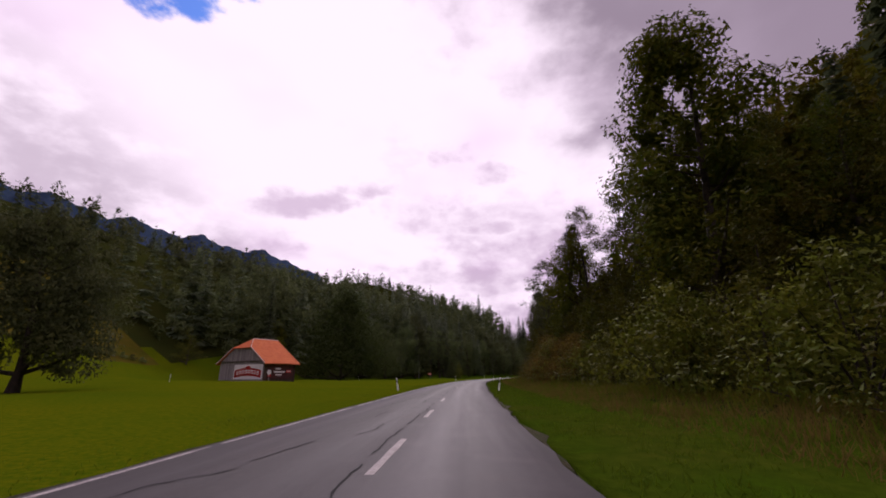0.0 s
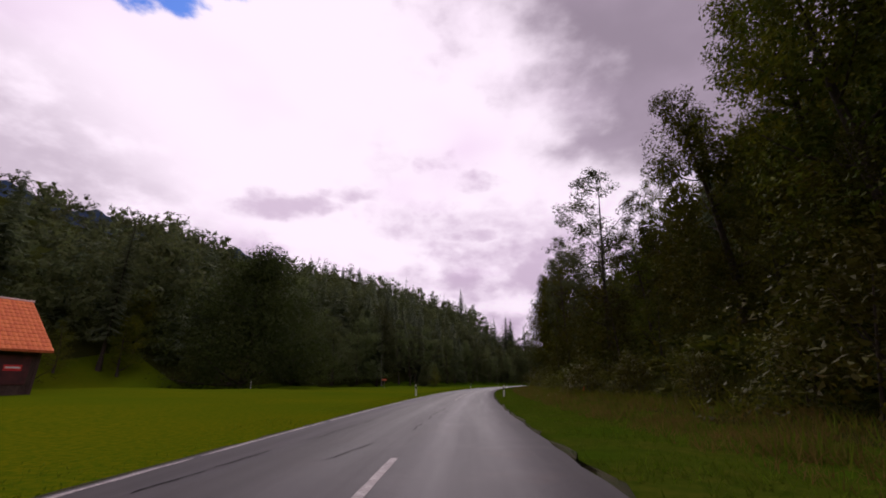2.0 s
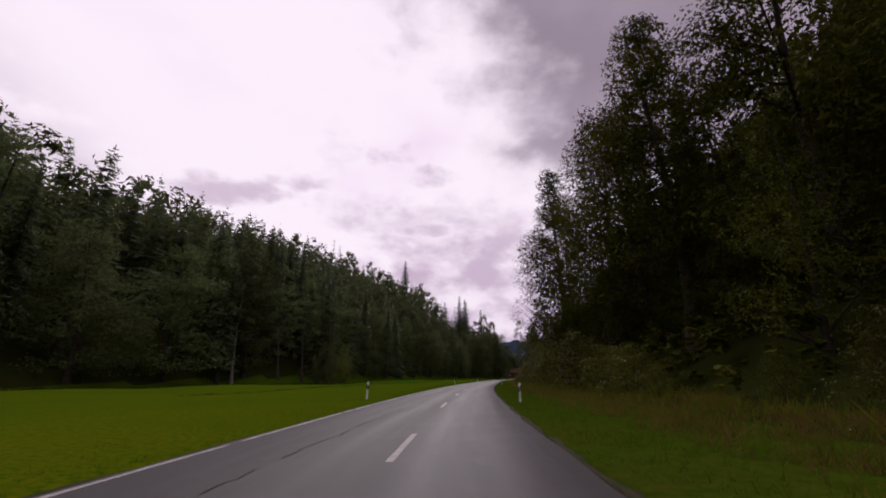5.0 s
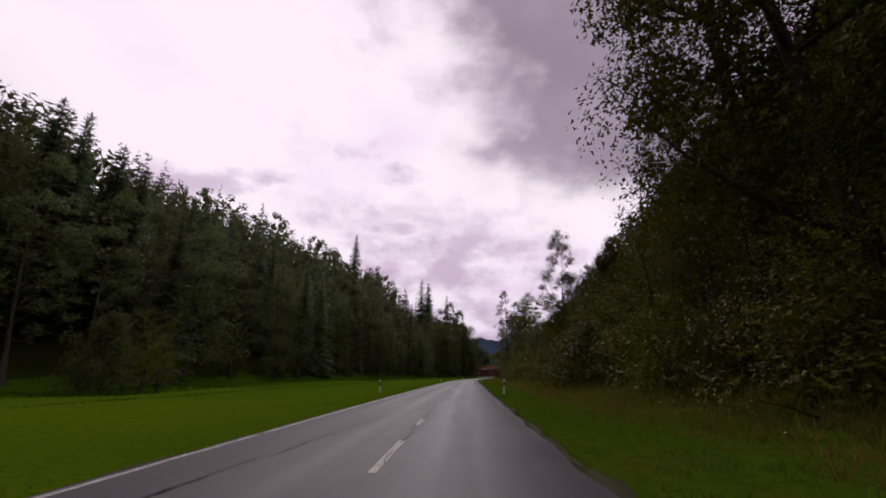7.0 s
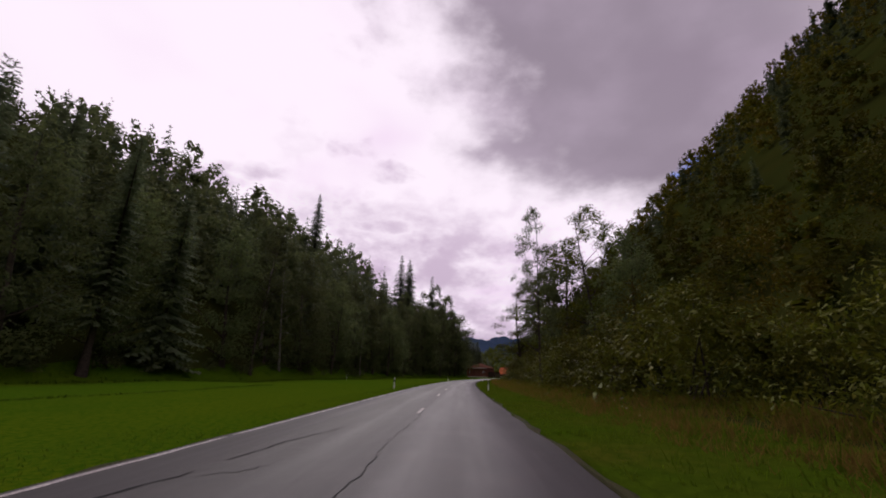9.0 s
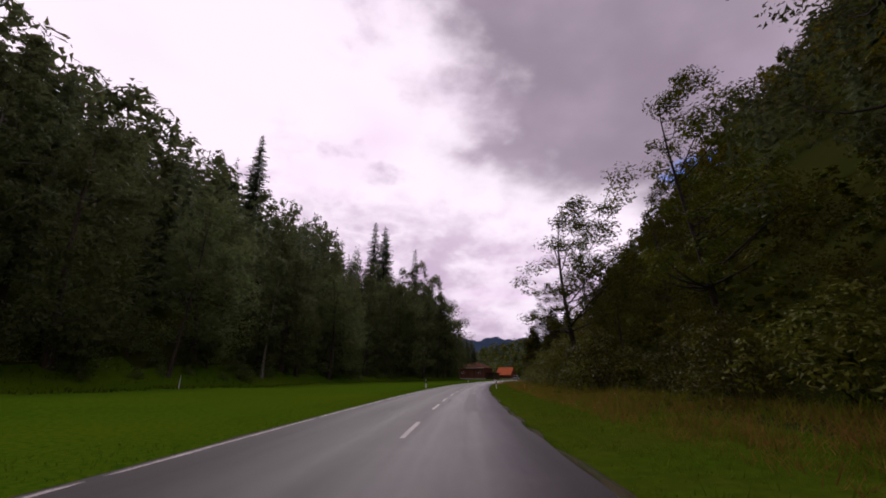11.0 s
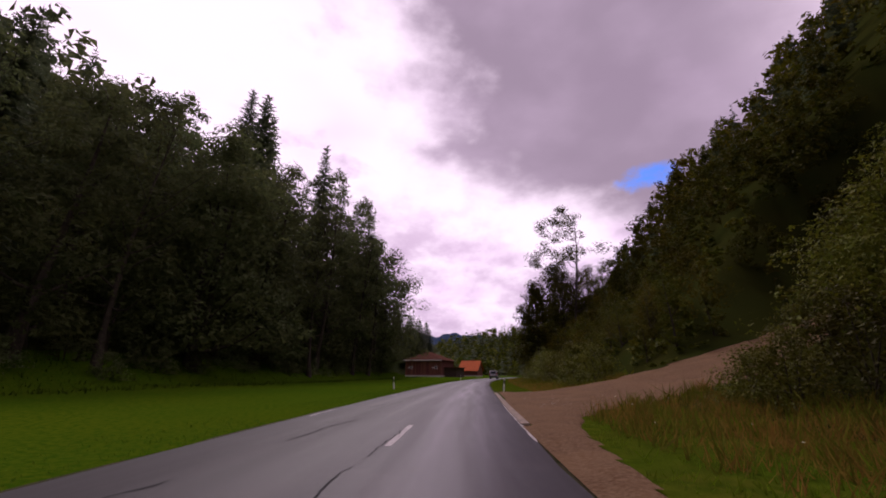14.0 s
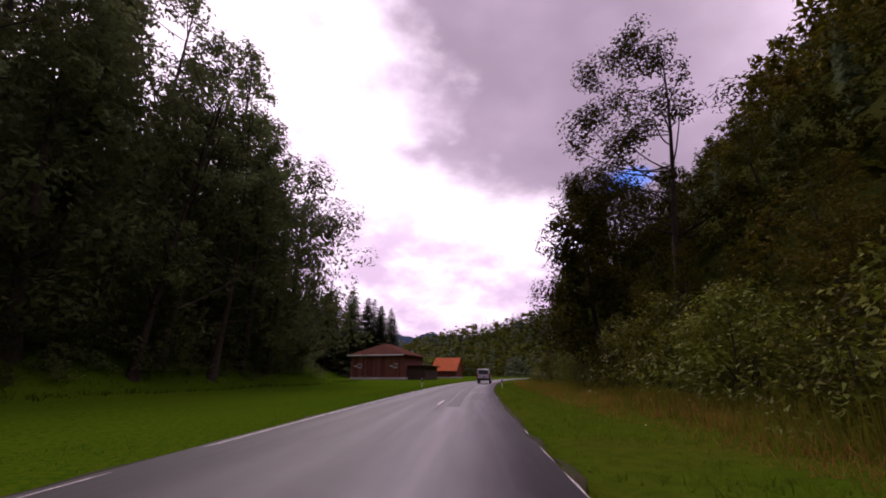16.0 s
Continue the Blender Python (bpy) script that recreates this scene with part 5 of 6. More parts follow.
far_forest("right_inner_forest", "dense green forest on the foot of the right hillside", scatter(5, 560, lambda s: (27, 43), 8.0, (11, 19), 17, near_ramp, lambda s: float(np.interp(s, [0, 42, 60, 78, 112, 142, 152, 205, 230, 245, 290, 320], [0.55, 0.6, 0.7, 0.62, 0.5, 0.5, 1, 0.85, 0.55, 0.42, 0.42, 0.6]))), 17, 0.25, True)
thicket = list(scatter(84, 234, lambda s: (14, 27), 7.0, (6, 11), 91)) + [(s, o, h) for s0, s1 in ((52, 82), (236, 312), (312, 348), (364, 420)) for s, o, h in scatter(s0, s1, lambda s: (13.5, 26), 5.0, (6, 9.5) if s0 < 100 else (4.2, 7.2), s0, lambda s, o: ramp_at(s, o)[0] < 5.4)]
brush = [p for p in scatter(0, 445, lambda s: (11.5, 46 if 350 < s < 400 else 28), 3.3, (1.6, 3.4), 77) if ramp_at(p[0], p[1])[0] > 4.2 and not (338 < p[0] < 361 and p[1] < 14)]
far_forest("hillside_brush", "low bushes and ferns covering the ground below the trees", brush, 21, 0.0, False, True)
thicket += [p for p in scatter(364, 386, lambda s: (26, 46), 4.6, (5, 9), 93) if ramp_at(p[0], p[1])[0] > 4.8]
thicket += list(scatter(-4, 52, lambda s: (13.5, 27), 5.2, (5, 9), 95))
far_forest("hillside_thicket", "young green trees and bushes covering the foot of the slope", [p for p in thicket if p[1] < 19 and p[0] < 230], 19, 0.0, 2)
far_forest("golden_thicket", "olive and golden-brown bushes covering the foot of the slope", [p for p in thicket if p[1] < 19 and p[0] >= 230], 23, 0.0, 2)
far_forest("slope_thicket", "young green trees higher on the slope behind the bushes", [p for p in thicket if p[1] >= 19], 20, 0.0, True)
far_forest("distant_forest", "distant wooded hills closing the valley", list(scatter(642, 870, lambda s: (-215, 60), 8.5, (9, 15), 9)) + list(scatter(610, 700, lambda s: (26, 130), 8.5, (8, 14), 10)), 9, 0.55, False, True)


# ---------------------------------------------------------------- grass
def blades(name, label, s0, s1, o0, o1, per_m2, height, mat, seed, lean=0.35, width=0.02, clump=0.0, skip=None, category="grass"):
    """Upright blades of grass, denser in tufts."""
    r = np.random.default_rng(seed)
    n = int((s1 - s0) * abs(o1 - o0) * per_m2)
    s, o = r.uniform(s0, s1, n), r.uniform(min(o0, o1), max(o0, o1), n)
    if clump:
        x, y = at(s, o)
        keep = (wave(x, y, 1.3, seed) + 0.7 * wave(x, y, 3.1, seed + 1)) > r.uniform(-1.6, 1.2, n) * clump
        s, o = s[keep], o[keep]
    if skip is not None:
        keep = ~skip(s, o)
        s, o = s[keep], o[keep]
    n = len(s)
    x, y = at(s, o)
    z = ground_z(s, o) - 0.02
    h = height * r.uniform(0.45, 1.25, n) * (0.8 + 0.3 * wave(x, y, 0.7, seed + 3))
    h = np.maximum(h, height * 0.3)
    a = r.uniform(0, 2 * np.pi, n)
    w = width * r.uniform(0.6, 1.5, n)
    b = np.stack([x, y, z], 1)
    side = np.stack([np.cos(a), np.sin(a), np.zeros(n)], 1) * w[:, None]
    tip = b + np.stack([r.normal(size=n) * lean * h, r.normal(size=n) * lean * h, h], 1)
    v = np.stack([b - side, b + side, tip], 1).reshape(-1, 3)
    tagged(new(name, fast_mesh(name, v, np.arange(3 * n).reshape(n, 3), mat)), label, category, kind="stuff")


on_ramp = lambda s, o: (ramp_at(s, o)[0] < track_half(s, o) - 0.3) | (o < edge_r(s) + 0.05)
blades("verge_grass", "short green grass along the road verge", 2, 450, 1.6, 6.2, 80, 0.13, M["verge_grass"], 1, 0.6, 0.012, 0.12, on_ramp)
blades("tall_dry_grass", "tall brownish dry grass and weeds below the trees", 2, 462, 5.2, 9.6, 140, 0.38, M["dry"], 2, 0.6, 0.0095, 0.3, on_ramp)
blades("mid_dry_grass", "brownish seeding grass on the verge", 2, 462, 4.2, 6.6, 84, 0.32, M["dry"], 14, 0.6, 0.009, 0.6, on_ramp)
blades("tall_green_grass", "tall green weeds below the trees", 2, 470, 5.0, 9.8, 32, 0.45, M["verge_grass"], 3, 0.3, 0.018, 0.9, on_ramp)
blades("verge_weeds", "tufts of longer green grass and weeds on the verge", 2, 450, 2.6, 6.6, 26, 0.24, M["verge_grass"], 6, 0.45, 0.011, 0.9, on_ramp)
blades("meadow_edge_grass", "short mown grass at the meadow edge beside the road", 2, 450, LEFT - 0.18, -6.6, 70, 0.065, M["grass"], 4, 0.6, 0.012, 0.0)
# uncut band whose dark colour also carries the shade below the trees
blades("meadow_rough_grass", "uncut rough grass, coloured dark for the shade at the foot of the forest", 120, 460, -60, -16, 11.0, 0.34, M["rough"], 5, 0.35, 0.035, 0.3, lambda s, o: (o > foot(s) + 5.5 + 1.2 * np.sin(s * 0.07)) | (o < foot(s) - 5))
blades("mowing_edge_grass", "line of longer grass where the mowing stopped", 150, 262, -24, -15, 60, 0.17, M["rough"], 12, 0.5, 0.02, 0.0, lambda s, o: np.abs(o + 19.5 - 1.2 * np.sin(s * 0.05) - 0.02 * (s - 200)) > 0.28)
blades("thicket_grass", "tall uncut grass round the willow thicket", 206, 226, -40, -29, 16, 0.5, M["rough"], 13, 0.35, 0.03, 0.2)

blades("tall_weeds", "tall yellow-green weeds in flower beside the dry grass", 386, 402, 5.6, 8.8, 46, 0.85, M["weed"], 8, 0.16, 0.022, 0.5)
blades("ramp_side_grass", "tall seeding grass beside the gravel ramp", 341, 361, 3.4, 9.6, 70, 0.52, M["dry"], 15, 0.4, 0.010, 0.2, on_ramp)
blades("ramp_side_weeds", "tall green weeds beside the gravel ramp", 341, 361, 3.2, 9.6, 30, 0.55, M["weed"], 16, 0.45, 0.022, 0.3, on_ramp)
blades("fern_fringe", "soft green ferns and weeds at the foot of the shrubs", 2, 460, 7.4, 10.2, 20, 0.62, M["weed"], 9, 0.55, 0.035, 0.7, on_ramp)


def wild_flowers():
    """Pale flower heads on thin stalks, in loose drifts along the right verge."""
    r = np.random.default_rng(31)
    n = 700
    s, o = r.uniform(60, 440, n), 3.4 + r.gamma(2.2, 1.1, n)
    x, y = at(s, o)
    keep = (wave(x, y, 0.16, 7) > r.uniform(-0.6, 1.4, n)) & (o < 9) & ~on_ramp(s, o)
    x, y, z = x[keep], y[keep], ground_z(s[keep], o[keep])
    n = len(x)
    top = z + r.uniform(0.22, 0.75, n)
    w = r.uniform(0.012, 0.030, n)
    pieces, stalks = [], []
    for i in range(n):
        c = np.array([x[i], y[i], top[i]])
        ring = [c + w[i] * np.array([math.cos(a), math.sin(a), 0.25 * math.sin(3 * a)]) for a in np.arange(6) * math.pi / 3]
        pieces.append((np.array([c + [0, 0, 0.012], *ring]), np.array([[0, 1 + k, 1 + (k + 1) % 6] for k in range(6)])))
        stalks.append((np.array([[x[i] - 0.004, y[i], z[i] - 0.02], [x[i] + 0.004, y[i], z[i] - 0.02], c]), np.array([[0, 1, 2]])))
    v, f = join(pieces)
    flowers = tagged(new("wild_flowers", fast_mesh("wild_flowers", v, f, M["petal"])), "small pale wildflowers scattered in the verge grass", "flowers", kind="stuff")
    v, f = join(stalks)
    tagged(mesh_part("stalks", fast_mesh("stalks", v, f, M["verge_grass"]), flowers), kind="stuff")


wild_flowers()


# ---------------------------------------------------------------- hut with red roof
def tiled_slope(parent, x0, x1, y0, z0, y1, z1, rows, cols, mat, turn, keep=lambda x, z: True):
    """Rows of overlapping tiles on a plane from the eave (y0, z0) to the ridge (y1, z1)."""
    dx, dy, dz = (x1 - x0) / cols, (y1 - y0) / rows, (z1 - z0) / rows
    length = math.hypot(dy, dz)
    ang = math.atan2(dz, dy)
    bm = bmesh.new()
    w, l, t = dx * 0.49, length * 0.56, 0.03
    prof = [(-1, 0), (-0.6, 0.5), (0, 0.75), (0.6, 0.5), (1, 0)]
    ring = []
    for yy, lift in ((-l, 0.035), (l, 0.0)):
        ring.append([bm.verts.new((px * w, yy, lift + pz * t)) for px, pz in prof])
        ring.append([bm.verts.new((px * w, yy, lift - 0.015)) for px, pz in ((-1, 0), (1, 0))])
    for i in range(4):
        bm.faces.new((ring[0][i], ring[0][i + 1], ring[2][i + 1], ring[2][i]))
    bm.faces.new((ring[0] + ring[1][::-1])[::-1])
    bm.faces.new((ring[1][0], ring[3][0], ring[3][1], ring[1][1]))
    me = bpy.data.meshes.new("tile")
    bm.to_mesh(me)
    bm.free()
    me.materials.append(mat)
    for r in range(rows):
        for c in range(cols):
            q = (r * 31 + c * 17) % 13 / 13 - 0.5
            if not keep(x0 + dx * c, z0 + dz * (r + 1)):
                continue
            ob = new("tile", me)
            ob.parent = parent
            ob.matrix_basis = turn @ Matrix.Translation((x0 + dx * (c + 0.5), y0 + dy * (r + 0.5), z0 + dz * (r + 0.5) + 0.03 + q * 0.012)) @ Euler((ang, 0, q * 0.02)).to_matrix().to_4x4()


def boards(parent, x0, x1, y, z0, z1, n, mat, thick=0.03, axis="x", name="board", top=None):
    """Upright boards of uneven width over a wall; top(x) cuts them to a gable."""
    r = random.Random(int(abs(x0) * 100 + y * 7))
    w = (x1 - x0) / n
    for i in range(n):
        a, b = x0 + w * i + 0.006, x0 + w * (i + 1) - 0.006
        t = thick * r.uniform(0.7, 1.3)
        bm = bmesh.new()
        ta, tb = (top(a), top(b)) if top else (z1, z1)
        pts = []
        for yy in (y, y - t):
            for xx, zz in ((a, z0), (b, z0), (b, tb), (a, ta)):
                pts.append(bm.verts.new((xx, yy, zz) if axis == "x" else (-yy, xx, zz)))
        for f in ((0, 1, 2, 3), (7, 6, 5, 4), (0, 4, 5, 1), (1, 5, 6, 2), (2, 6, 7, 3), (3, 7, 4, 0)):
            bm.faces.new([pts[k] for k in f])
        bmesh.ops.recalc_face_normals(bm, faces=bm.faces)
        part(name, bm, mat, parent)


def build_hut():
    # own x along the gable front to the right, own y away along the side; the origin is the near right corner
    W, L, E, RZ = 14.2, 7.6, 3.9, 8.6
    hut = thing("hut", "grey wooden field hut with orange tiled half-hipped roof on the meadow", "hut", m=pose(-35.4, 83.4, 0.25, 0, 0, -29.5))
    hip = 6.6                                             # height at which the gable is cut by the half hip
    gable = lambda x: min(E + (RZ - E) * (1 - abs(x + W / 2) / (W / 2)), hip)
    front = part("front_wall", box(-W, 0.0, -0.6, 0, 0.15, E), M["wood"], hut)
    boards(front, -W, 0, 0.0, -0.5, E, 34, M["wood"], 0.03)
    up = bmesh.new()
    xs = [-W - 0.1, -W / 2 - W / 2 * (1 - (hip - E) / (RZ - E)), -W / 2 + W / 2 * (1 - (hip - E) / (RZ - E)), 0.1]
    pts = [up.verts.new((x, yy, z)) for yy in (-0.12, 0.1) for x, z in ((xs[0], E), (xs[3], E), (xs[2], hip), (xs[1], hip))]
    for f in ((0, 1, 2, 3), (7, 6, 5, 4), (0, 4, 5, 1), (1, 5, 6, 2), (2, 6, 7, 3), (3, 7, 4, 0)):
        up.faces.new([pts[k] for k in f])
    bmesh.ops.recalc_face_normals(up, faces=up.faces)
    g = part("gable", up, M["wood"], hut)
    boards(g, xs[0], xs[3], -0.12, E + 0.02, E, 34, M["wood"], 0.03, top=lambda x: max(gable(x), E + 0.05))
    part("ledge", box(-W - 0.15, -0.28, E - 0.06, 0.15, -0.10, E + 0.04), M["dark_wood"], hut, "dark board under the gable")
    side = part("side_wall", box(-0.15, 0.15, -0.6, 0, L, E), M["dark_wood"], hut)
    boards(side, 0.15, L, 0.0, -0.5, E, 18, M["dark_wood"], 0.03, axis="y")
    part("back_wall", box(-W, L - 0.15, -0.6, -0.15, L, E), M["dark_wood"], hut)
    rear = bmesh.new()
    tri = [rear.verts.new((x, yy, z)) for yy in (L - 0.15, L) for x, z in ((-W, E), (-0.15, E), (-W / 2, RZ - 0.3))]
    for f in ((0, 1, 2), (5, 4, 3), (0, 3, 4, 1), (1, 4, 5, 2), (2, 5, 3, 0)):
        rear.faces.new([tri[i] for i in f])
    bmesh.ops.recalc_face_normals(rear, faces=rear.faces)
    part("back_gable", rear, M["dark_wood"], hut)
    part("far_side_wall", box(-W, 0.15, -0.6, -W + 0.15, L - 0.15, E), M["dark_wood"], hut)
    # roof: two slopes, half hip over the front
    oh, fr = 0.75, 0.55
    k = (RZ - E) / (W / 2)
    slopes = []
    for sgn in (1, -1):
        bm = bmesh.new()
        xe, ze = (oh if sgn > 0 else -W - oh), E - oh * k
        xr = -W / 2
        th = hip + 0.05
        xt = xr + sgn * (RZ - th) / k
        ys = 1.9                                          # where the hip meets the ridge
        outline = [(xe, -fr, ze), (xe, L + fr, ze), (xr, L + fr, RZ), (xr, ys, RZ), (xt, -fr, th)]
        vs = [bm.verts.new(p) for p in outline] + [bm.verts.new((p[0], p[1], p[2] - 0.14)) for p in outline]
        n = len(outline)
        bm.faces.new(vs[:n]), bm.faces.new(vs[n:][::-1])
        for i in range(n):
            bm.faces.new((vs[i], vs[n + i], vs[n + (i + 1) % n], vs[(i + 1) % n]))
        bmesh.ops.recalc_face_normals(bm, faces=bm.faces)
        slopes.append(part("roof_slope", bm, M["tile"], hut, "orange tiled slope"))
    bm = bmesh.new()
    th = hip + 0.05
    dxt = (RZ - th) / k
    pts = [(-W / 2 - dxt - 0.1, -fr - 0.05, th - 0.02), (-W / 2 + dxt + 0.1, -fr - 0.05, th - 0.02), (-W / 2, 1.9, RZ + 0.02)]
    vs = [bm.verts.new(p) for p in pts] + [bm.verts.new((p[0], p[1] + 0.05, p[2] - 0.12)) for p in pts]
    bm.faces.new(vs[:3]), bm.faces.new(vs[3:][::-1])
    for i in range(3):
        bm.faces.new((vs[i], vs[3 + i], vs[3 + (i + 1) % 3], vs[(i + 1) % 3]))
    bmesh.ops.recalc_face_normals(bm, faces=bm.faces)
    part("half_hip", bm, M["tile"], hut, "small hipped roof end")
    # tiles over the visible slope (its own frame: rows run up the slope)
    rows, cols = 13, 23
    tiled_slope(slopes[0], -0.2, L + fr, -oh, E - oh * k, W / 2, RZ, rows, cols, M["tile"], Euler((0, 0, math.pi / 2)).to_matrix().to_4x4(), lambda y, z: y > -fr + max(0.0, z - th) / (RZ - th) * (1.9 + fr))
    ridge_v, ridge_f = tube([(-W / 2, 1.8, RZ + 0.03), (-W / 2, 4.5, RZ + 0.05), (-W / 2, L + fr + 0.1, RZ + 0.03)], [0.13] * 3, 8)
    mesh_part("ridge_cap", fast_mesh("ridge_cap", ridge_v, ridge_f, M["rake"], True), hut, label="pale ridge tiles")
    for a, b, r in (((oh, -fr - 0.03, E - oh * k + 0.06), (-W / 2 + dxt, -fr - 0.03, th + 0.05), 0.09), ((-W - oh, -fr - 0.03, E - oh * k + 0.06), (-W / 2 - dxt, -fr - 0.03, th + 0.05), 0.09),
                    ((-W / 2 + dxt, -fr - 0.03, th + 0.05), (-W / 2, 1.9, RZ + 0.05), 0.08)):
        ev, ef = tube([a, b], [r, r], 6)
        mesh_part("roof_edge", fast_mesh("roof_edge", ev, ef, M["rake"], True), hut, label="pale roof edge")
    part("lintel", box(0.0, 0.2, E - 0.5, 0.1, L - 0.1, E - 0.3), M["wood"], hut)
    # painted advertising board on the front: an arched red shape with white letters
    board = part("advert_board", box(-9.3, -0.11, 0.35, -0.35, -0.045, 3.25, 0.02), M["white"], hut, "white advertising board with a red arch")
    arch = bmesh.new()
    top, bot = [], []
    for i in range(21):
        q = i / 20 * 2 - 1
        bulge = 0.55 * (1 - q * q)
        top.append(arch.verts.new((-4.82 + q * 4.15, -0.125, 1.75 + bulge + 0.3)))
        bot.append(arch.verts.new((-4.82 + q * 4.15, -0.125, 0.62 + bulge * 0.8)))
    for i in range(20):
        arch.faces.new((bot[i], bot[i + 1], top[i + 1], top[i]))
    bmesh.ops.solidify(arch, geom=arch.faces[:], thickness=0.01)
    part("red_arch", arch, M["red"], board)
    crest = bmesh.new()
    ring = [crest.verts.new((-4.82 + 0.85 * math.cos(a), -0.122, 2.45 + 0.55 * math.sin(a))) for a in np.linspace(0, 2 * math.pi, 20, endpoint=False)]
    bmesh.ops.solidify(crest, geom=[crest.faces.new(ring)], thickness=0.008)
    part("crest", crest, M["red"], board)
    # the brand is not lettered: white upright shapes stand for the row of letters
    for i in range(8):
        q = (i - 3.5) / 4.3
        x, z = -4.82 + q * 3.9, 1.42 + 0.45 * (1 - q * q)
        part("letter_shape", box(x - 0.30, -0.142, z - 0.36, x + 0.30, -0.128, z + 0.36, 0.01), M["white"], board)
        part("letter_gap", box(x - 0.09, -0.150, z - 0.22, x + 0.12, -0.143, z + (0.10 if i % 2 else 0.24)), M["red"], board)
    # boards with bars of writing on the long side
    sb = part("side_board", box(0.045, 0.7, 0.5, 0.11, L - 0.6, 3.0, 0.02), M["board_dark"], hut, "dark red advertising board")
    for y0, y1, z0, z1, mat in ((2.6, 3.9, 2.25, 2.55, "white"), (2.2, 4.9, 1.65, 1.95, "white"), (2.7, 4.2, 1.1, 1.35, "white"), (5.3, 6.5, 1.65, 2.15, "red"), (5.4, 6.4, 1.85, 2.0, "white"), (0.9, 1.6, 0.9, 1.7, "red")):
        part("writing_bar", box(0.112, y0, z0, 0.118 if mat != "white" else 0.122, y1, z1), M[mat], sb)
    disc = bmesh.new()
    bmesh.ops.create_cone(disc, cap_ends=True, segments=20, radius1=0.5, radius2=0.5, depth=0.04, matrix=Matrix.Translation((0.16, 1.15, 1.7)) @ Euler((0, math.pi / 2, 0)).to_matrix().to_4x4())
    part("round_sign", disc, M["white"], hut, "round pale sign")
    part("sign_pole", box(0.14, 1.12, -0.5, 0.19, 1.18, 1.3), M["steel"], hut)
    for y in (0.05, L - 0.1):
        part("corner_post", box(-0.02, y - 0.1, -0.6, 0.09, y + 0.1, E), M["dark_wood"], hut)
    return hut


build_hut()


# ---------------------------------------------------------------- barn and far red-roofed house
def gabled_house(name, label, category, s, o, rz, W, L, E, RZ, wall, roof, oh=0.9, base=0.0, m=None):
    """A house whose gable front looks back along the road."""
    ob = thing(name, label, category, m=m or spot(s, o, rz))
    part("plinth", box(-W / 2 - 0.05, -0.05, -1.0, W / 2 + 0.05, L + 0.05, base + 0.5), M["plaster"], ob)
    body = bmesh.new()
    prof = [(-W / 2, base + 0.4), (W / 2, base + 0.4), (W / 2, E), (0, RZ - 0.15), (-W / 2, E)]
    a = [body.verts.new((x, 0, z)) for x, z in prof]
    b = [body.verts.new((x, L, z)) for x, z in prof]
    body.faces.new(a), body.faces.new(b[::-1])
    for i in range(5):
        body.faces.new((a[i], b[i], b[(i + 1) % 5], a[(i + 1) % 5]))
    bmesh.ops.recalc_face_normals(body, faces=body.faces)
    wall_ob = part("wall", body, M[wall], ob)
    top = lambda x: E + (RZ - 0.2 - E) * (1 - abs(x) / (W / 2))
    boards(wall_ob, -W / 2, W / 2, 0.0, base + 0.4, E, 36, M[wall], 0.04, top=top)
    k = (RZ - E) / (W / 2)
    for sgn in (1, -1):
        bm = bmesh.new()
        out = [(sgn * (W / 2 + oh), -oh, E - oh * k), (sgn * (W / 2 + oh), L + oh, E - oh * k), (0, L + oh, RZ), (0, -oh, RZ)]
        vs = [bm.verts.new(p) for p in out] + [bm.verts.new((p[0], p[1], p[2] - 0.18)) for p in out]
        bm.faces.new(vs[:4]), bm.faces.new(vs[4:][::-1])
        for i in range(4):
            bm.faces.new((vs[i], vs[4 + i], vs[4 + (i + 1) % 4], vs[(i + 1) % 4]))
        bmesh.ops.recalc_face_normals(bm, faces=bm.faces)
        part("roof", bm, M[roof], ob)
    return ob


